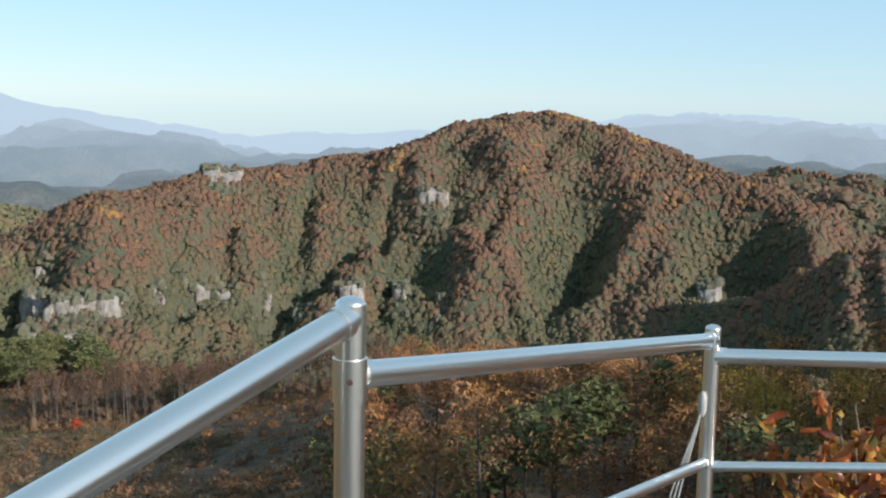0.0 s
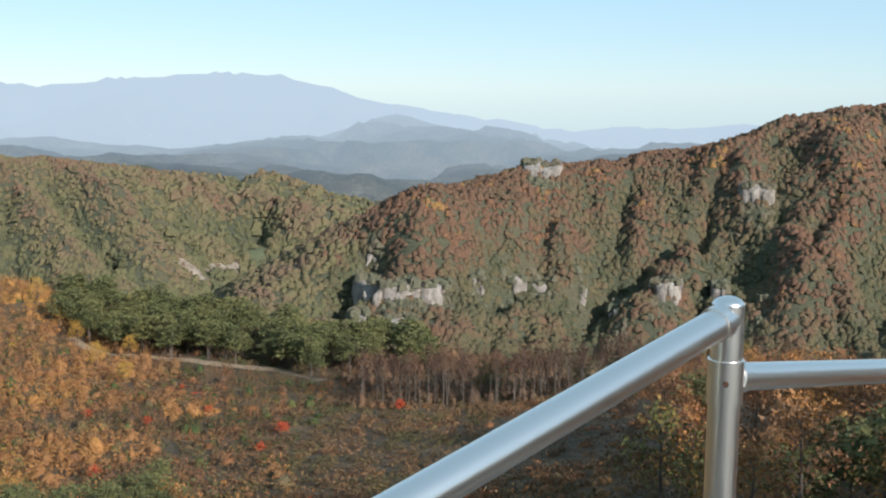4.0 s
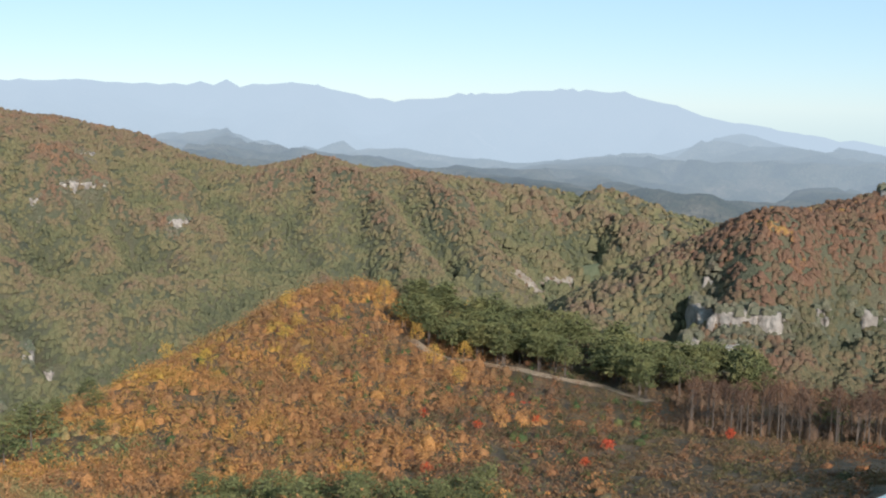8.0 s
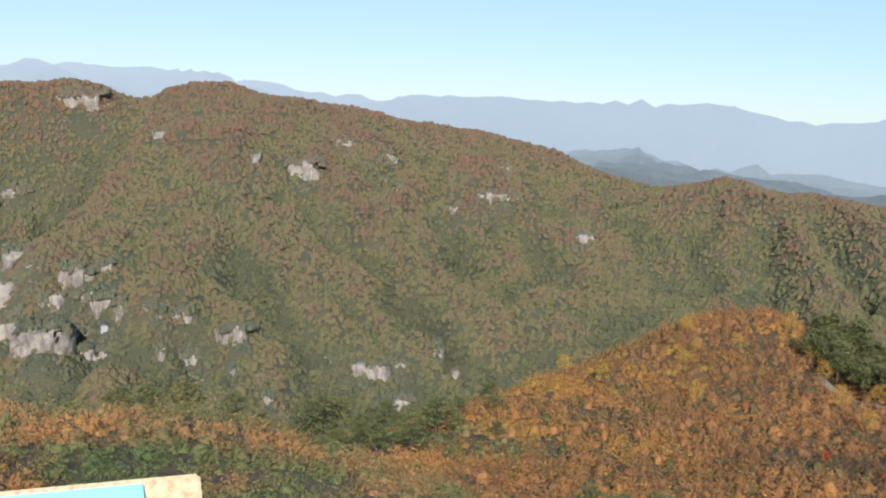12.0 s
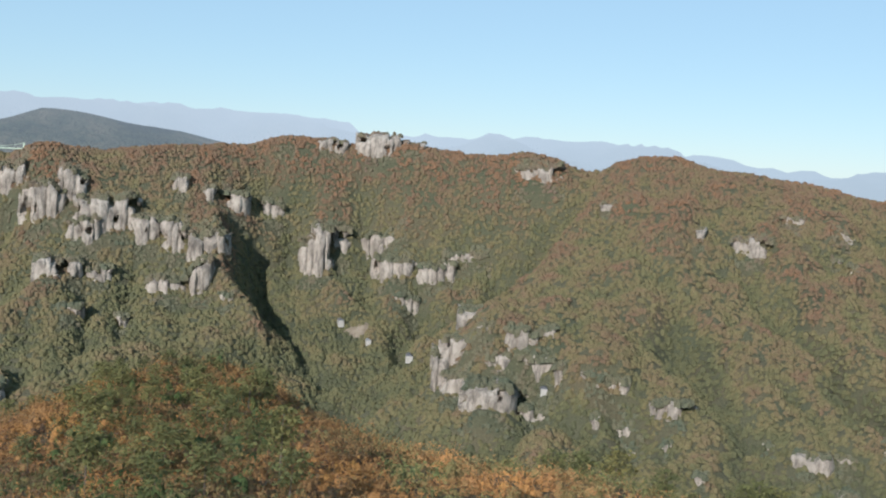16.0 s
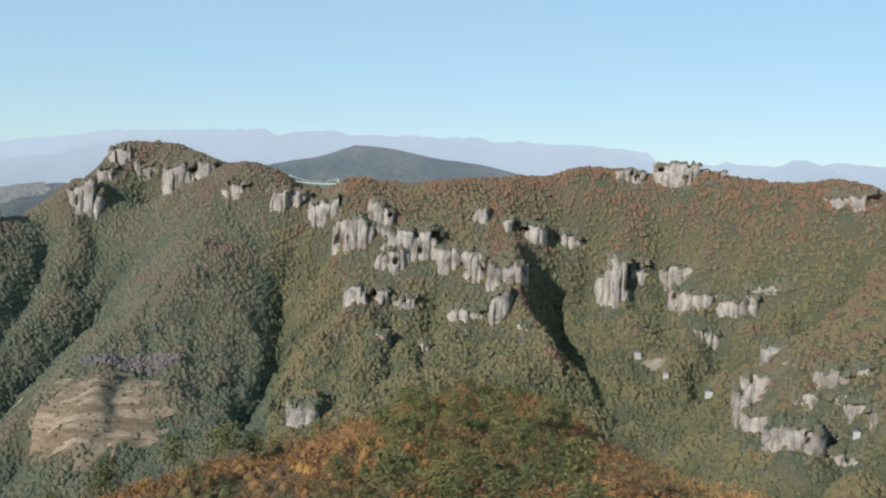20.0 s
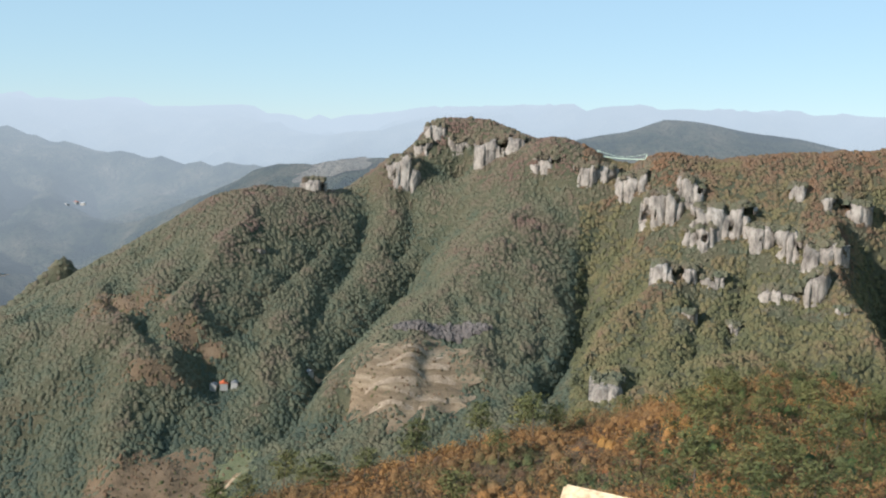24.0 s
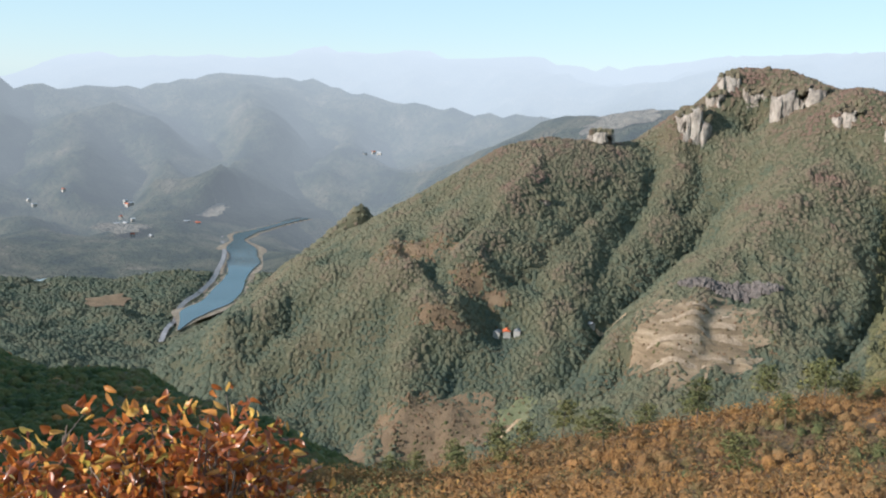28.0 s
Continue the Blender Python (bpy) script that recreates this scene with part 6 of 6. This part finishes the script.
def panorama_board():
    """A wooden lectern board with a printed panorama, below the eye, leaning back."""
    a, b = Vector((-2.04, 0.797, 0.93)), Vector((-2.259, -0.704, 0.93))
    root = new("panorama_board")
    along = (b - a).normalized()
    turn = math.atan2(along.y, along.x)
    root.matrix_world = Matrix.Translation((a + b) / 2) @ Matrix.Rotation(turn, 4, "Z") @ Matrix.Rotation(radians(35), 4, "X")
    tagged(root, "weathered wooden board carrying a printed mountain panorama", "sign board")
    w = (b - a).length
    for k, z in enumerate((-0.07, -0.215, -0.36, -0.505)):
        ob = part("plank", beveled_box((w + (0.004 if k % 2 else 0), 0.035, 0.141), 0.005), PLANK, root)
        ob.location = (0, -0.0175, z)
    ob = part("printed_panel", beveled_box((w - 0.19, 0.012, 0.53), 0.003), PRINT, root, "glossy printed panorama of ridges under a blue sky")
    ob.location = (0, 0.007, -0.277)
    for k in (-1, 1):
        ob = part("post", beveled_box((0.09, 0.09, 1.15), 0.006), PLANK, root)
        ob.matrix_local = Matrix.Rotation(radians(-35), 4, "X") @ Matrix.Translation((k * w * 0.32, -0.26, -0.83))


panorama_board()

# ---- oak shrubs beside the summit ----
LEAF, _n, _l, _b = material("withered_oak_leaf", rough=0.34)
_i = _n.new("ShaderNodeNewGeometry")
_r1 = ramp_node(_n, [(0.0, (0.15, 0.042, 0.02)), (0.3, (0.36, 0.10, 0.03)), (0.55, (0.54, 0.17, 0.042)), (0.78, (0.68, 0.29, 0.06)), (0.93, (0.78, 0.48, 0.12)), (0.97, (0.68, 0.48, 0.10)), (1.0, (0.38, 0.38, 0.07))])
_l.new(_i.outputs["Random Per Island"], _r1.inputs["Fac"])
_w = noise_node(_n, _l, 28, 4, 0.6)
_r2 = ramp_node(_n, [(0.3, (0.55, 0.5, 0.45)), (0.7, (1.15, 1.15, 1.15))])
_l.new(_w.outputs["Fac"], _r2.inputs["Fac"])
_l.new(mix_color(_n, _l, 1.0, _r1.outputs["Color"], _r2.outputs["Color"], "MULTIPLY"), _b.inputs["Base Color"])
_b.inputs["Specular IOR Level"].default_value = 0.6
_b.inputs["Subsurface Weight"].default_value = 0.0
_t = _n.new("ShaderNodeBsdfTranslucent")
_l.new(_r1.outputs["Color"], _t.inputs["Color"])
_x = _n.new("ShaderNodeMixShader")
_x.inputs[0].default_value = 0.38
_l.new(_b.outputs["BSDF"], _x.inputs[1])
_l.new(_t.outputs["BSDF"], _x.inputs[2])
_l.new(_x.outputs["Shader"], _n["Material Output"].inputs["Surface"])
TWIG, _n, _l, _b = material("grey_twig", (0.17, 0.12, 0.09), 0.85)

# half outline of a leaf: along, half-width
LEAF_SHAPE = ((0.0, 0.03), (0.22, 0.2), (0.5, 0.33), (0.78, 0.27), (1.0, 0.03))


def leaf_cloud(roots, ways, sizes):
    """Folded, curled oak leaves at the twigs' ends."""
    vs, fs, k = [], [], 0
    n = len(LEAF_SHAPE)
    for p, d, s in zip(roots, ways, sizes):
        d = d / np.linalg.norm(d)
        side = np.cross(d, RNG.normal(size=3))
        side /= np.linalg.norm(side)
        up = np.cross(side, d)
        curl, fold = RNG.uniform(-1.4, 1.4), RNG.uniform(0.4, 1.7)
        twist = RNG.uniform(-0.5, 0.5)
        for t, w in LEAF_SHAPE:
            c = p + d * t * s + up * curl * t * t * s
            w = w * s * RNG.uniform(0.75, 1.15)
            vs += [c - side * w + up * w * (fold + twist * t), c, c + side * w + up * w * (fold - twist * t)]
        for j in range(n - 1):
            a = k + 3 * j
            fs += [(a, a + 1, a + 4, a + 3), (a + 1, a + 2, a + 5, a + 4)]
        k += 3 * n
    return mesh_np("leaves", np.array(vs), np.array(fs), True)


def shrub(centre, spread, height, stems, leaf, label, seed, dense=1.0):
    rng = np.random.default_rng(seed)
    root = new("oak_shrub")
    tagged(root, label, "shrub")
    foot = np.array((centre[0], centre[1], float(ground_height(centre[0], centre[1]))))
    roots, ways, sizes = [], [], []
    for k in range(stems):
        a = rng.uniform(0, 2 * math.pi)
        q = rng.uniform(0.1, 1.0) ** 0.6
        tip = foot + np.array((math.cos(a) * spread * q, math.sin(a) * spread * q, height * (1.0 - 0.35 * q * q) * rng.uniform(0.75, 1.05)))
        mid = foot + (tip - foot) * 0.5 + np.array((0, 0, height * 0.1)) + rng.normal(size=3) * 0.05
        path = [foot + rng.normal(size=3) * (0.05, 0.05, 0), mid, tip]
        part("branch", mesh_np("branch", *limb(path, [0.014, 0.008, 0.003], 5), True), TWIG, root)
        for j in range(int(11 * dense)):
            t = rng.uniform(0.45, 1.0)
            p = mid + (tip - mid) * (t - 0.5) * 2 if t > 0.5 else foot + (mid - foot) * t * 2
            w = rng.normal(size=3)
            w /= np.linalg.norm(w)
            w[2] = abs(w[2]) * 0.7 + 0.1
            e = p + w * rng.uniform(0.06, 0.2)
            for _m in range(rng.integers(3, 6)):
                roots.append(e + rng.normal(size=3) * 0.02)
                ways.append(w + rng.normal(size=3) * 0.65 + np.array((0, 0, 0.25)))
                sizes.append(leaf * rng.uniform(0.6, 1.2))
            if j % 3 == 0:
                part("twig", mesh_np("twig", *limb([p, (p + e) / 2, e], [0.004, 0.003, 0.002], 4), True), TWIG, root)
    ob = part("leaves", leaf_cloud(np.array(roots), np.array(ways), np.array(sizes)), LEAF, root, "withered orange and brown leaves")
    tagged(ob, kind="stuff")


def on_bearing(b, r):
    return (-math.sin(radians(b)) * r, math.cos(radians(b)) * r)


shrub(on_bearing(139.8, 3.9), 0.48, 1.72, 170, 0.037, "low oak shrub full of withered orange leaves at the summit", 3, 2.0)
shrub(on_bearing(145.8, 3.75), 0.52, 1.58, 160, 0.037, "low oak shrub full of withered orange leaves at the summit", 4, 1.9)
shrub(on_bearing(151.0, 3.6), 0.42, 1.5, 50, 0.054, "low oak shrub with a few yellow leaves at the summit", 5, 1.2)
shrub(on_bearing(-19.5, 4.8), 0.62, 2.3, 120, 0.062, "oak shrub with yellow-orange leaves behind the handrail", 8, 1.2)
shrub(on_bearing(-15.0, 5.4), 0.55, 1.85, 60, 0.062, "oak shrub with yellow-orange leaves behind the handrail", 11, 1.0)

# ---- buildings far off ----
WHITEWASH, _n, _l, _b = material("white_wall", (0.72, 0.70, 0.66), 0.85)
_w = noise_node(_n, _l, 0.8, 4)
_r1 = ramp_node(_n, [(0.3, (0.26, 0.245, 0.22)), (0.7, (0.38, 0.36, 0.33))])
_l.new(_w.outputs["Fac"], _r1.inputs["Fac"])
_l.new(_r1.outputs["Color"], _b.inputs["Base Color"])
ROOF_ORANGE, ROOF_GREY, ROOF_WHITE = material("orange_tin_roof", (0.55, 0.13, 0.05), 0.5)[0], material("grey_tile_roof", (0.10, 0.10, 0.11), 0.7)[0], material("pale_sheet_roof", (0.20, 0.20, 0.21), 0.7)[0]
GLASS_DARK = material("dark_window", (0.03, 0.035, 0.04), 0.1)[0]


def house(spot, turn, size, roof, label, name="farmhouse"):
    w, d, h = size
    x, y = spot[0], spot[1]
    root = new(name)
    root.matrix_world = Matrix.Translation((x, y, float(far_ground(x, y)[0]) - 0.2)) @ Matrix.Rotation(radians(turn), 4, "Z")
    tagged(root, label, "house")
    wall = part("wall", beveled_box((w, d, h + 4), 0.05), WHITEWASH, root)
    wall.location = (0, 0, h / 2 - 2)
    bm = bmesh.new()
    e = 0.5
    v = [bm.verts.new(p) for p in ((-w / 2 - e, -d / 2 - e, h), (w / 2 + e, -d / 2 - e, h), (w / 2 + e, d / 2 + e, h), (-w / 2 - e, d / 2 + e, h), (-w / 2 - e, 0, h + d * 0.3), (w / 2 + e, 0, h + d * 0.3))]
    for f in ((0, 1, 5, 4), (2, 3, 4, 5), (3, 0, 4), (1, 2, 5), (3, 2, 1, 0)):
        bm.faces.new([v[i] for i in f])
    part("roof", bm, roof, root)
    for k in (-1, 1):
        for s in (-1, 1):
            ob = part("window", beveled_box((1.4, 0.12, 1.2), 0.02), GLASS_DARK, root)
            ob.location = (k * w * 0.25, s * (d / 2 + 0.03), h * 0.55)


house(SPOT["house_a"], 20, (12, 7, 3.2), ROOF_WHITE, "white farm shed on the wooded slope")
house(SPOT["house_b"], 35, (16, 8, 3.5), ROOF_ORANGE, "farmhouse with a bright orange roof on the wooded slope")
house(SPOT["house_c"], 25, (10, 7, 3.0), ROOF_WHITE, "white farm shed on the wooded slope")
house(SPOT["barn"], 60, (9, 6, 3.0), ROOF_WHITE, "small white barn in the wooded gully")
house(SPOT["camp_a"], 10, (14, 7, 4), ROOF_GREY, "grey-tiled temple hall in the gorge", "temple_hall")
house(SPOT["camp_c"], 0, (9, 6, 3.5), ROOF_WHITE, "white temple store in the gorge", "temple_hall")
house(SPOT["camp_d"], -10, (16, 8, 4), ROOF_GREY, "grey-tiled temple hall under the cliff", "temple_hall")
house(SPOT["temple"], -15, (14, 6, 3.5), ROOF_GREY, "hermitage on a ledge of the cliff", "hermitage")
house(SPOT["summit_hut"], 30, (5, 4, 3), ROOF_WHITE, "small white shelter on the rock peak", "shelter")
ROOF_PALE = material("pale_tile_roof", (0.36, 0.37, 0.39), 0.6)[0]
for k, key in enumerate(("vil_a", "vil_b", "vil_c", "vil_d", "vil_e", "vil_f", "vil_g", "vil_h", "vil_i")):
    for j in range(3):
        s = SPOT[key]
        house((s[0] + RNG.uniform(-45, 45), s[1] + RNG.uniform(-45, 45)), RNG.uniform(0, 180), (RNG.uniform(8, 13), 6, 3), (ROOF_PALE, ROOF_PALE, ROOF_ORANGE)[(k + j) % 3 if j else 0], "small village house in the hazy valley", "village_house")


def footbridge():
    """A suspended footbridge between two summits."""
    a, b = Vector((-1425, -388, -12)), Vector((-1425, -322, -14))
    pale = material("pale_green_paint", (0.45, 0.55, 0.42), 0.5)[0]
    root = new("suspension_footbridge")
    tagged(root, "pale green suspension footbridge between two rock summits", "bridge")
    bm = bmesh.new()
    for k in range(12):
        p, q = a.lerp(b, k / 12), a.lerp(b, (k + 1) / 12)
        for e, t in ((p, k / 12), (q, (k + 1) / 12)):
            e.z -= 10 * t * (1 - t) * 0.6
        tube(bm, p, q, 0.7, 6)
    part("deck", bm, pale, root)
    for s in (-1.2, 1.2):
        bm = bmesh.new()
        for k in range(12):
            p, q = a.lerp(b, k / 12), a.lerp(b, (k + 1) / 12)
            for e, t in ((p, k / 12), (q, (k + 1) / 12)):
                e.z += 7 - 28 * t * (1 - t) * 0.85
                e.x += s
            tube(bm, p, q, 0.2, 5)
        part("cable", bm, pale, root)
    for e in (a, b):
        bm = bmesh.new()
        tube(bm, e - Vector((0, 0, 12)), e + Vector((0, 0, 7)), 0.8, 8)
        part("tower", bm, pale, root)


footbridge()
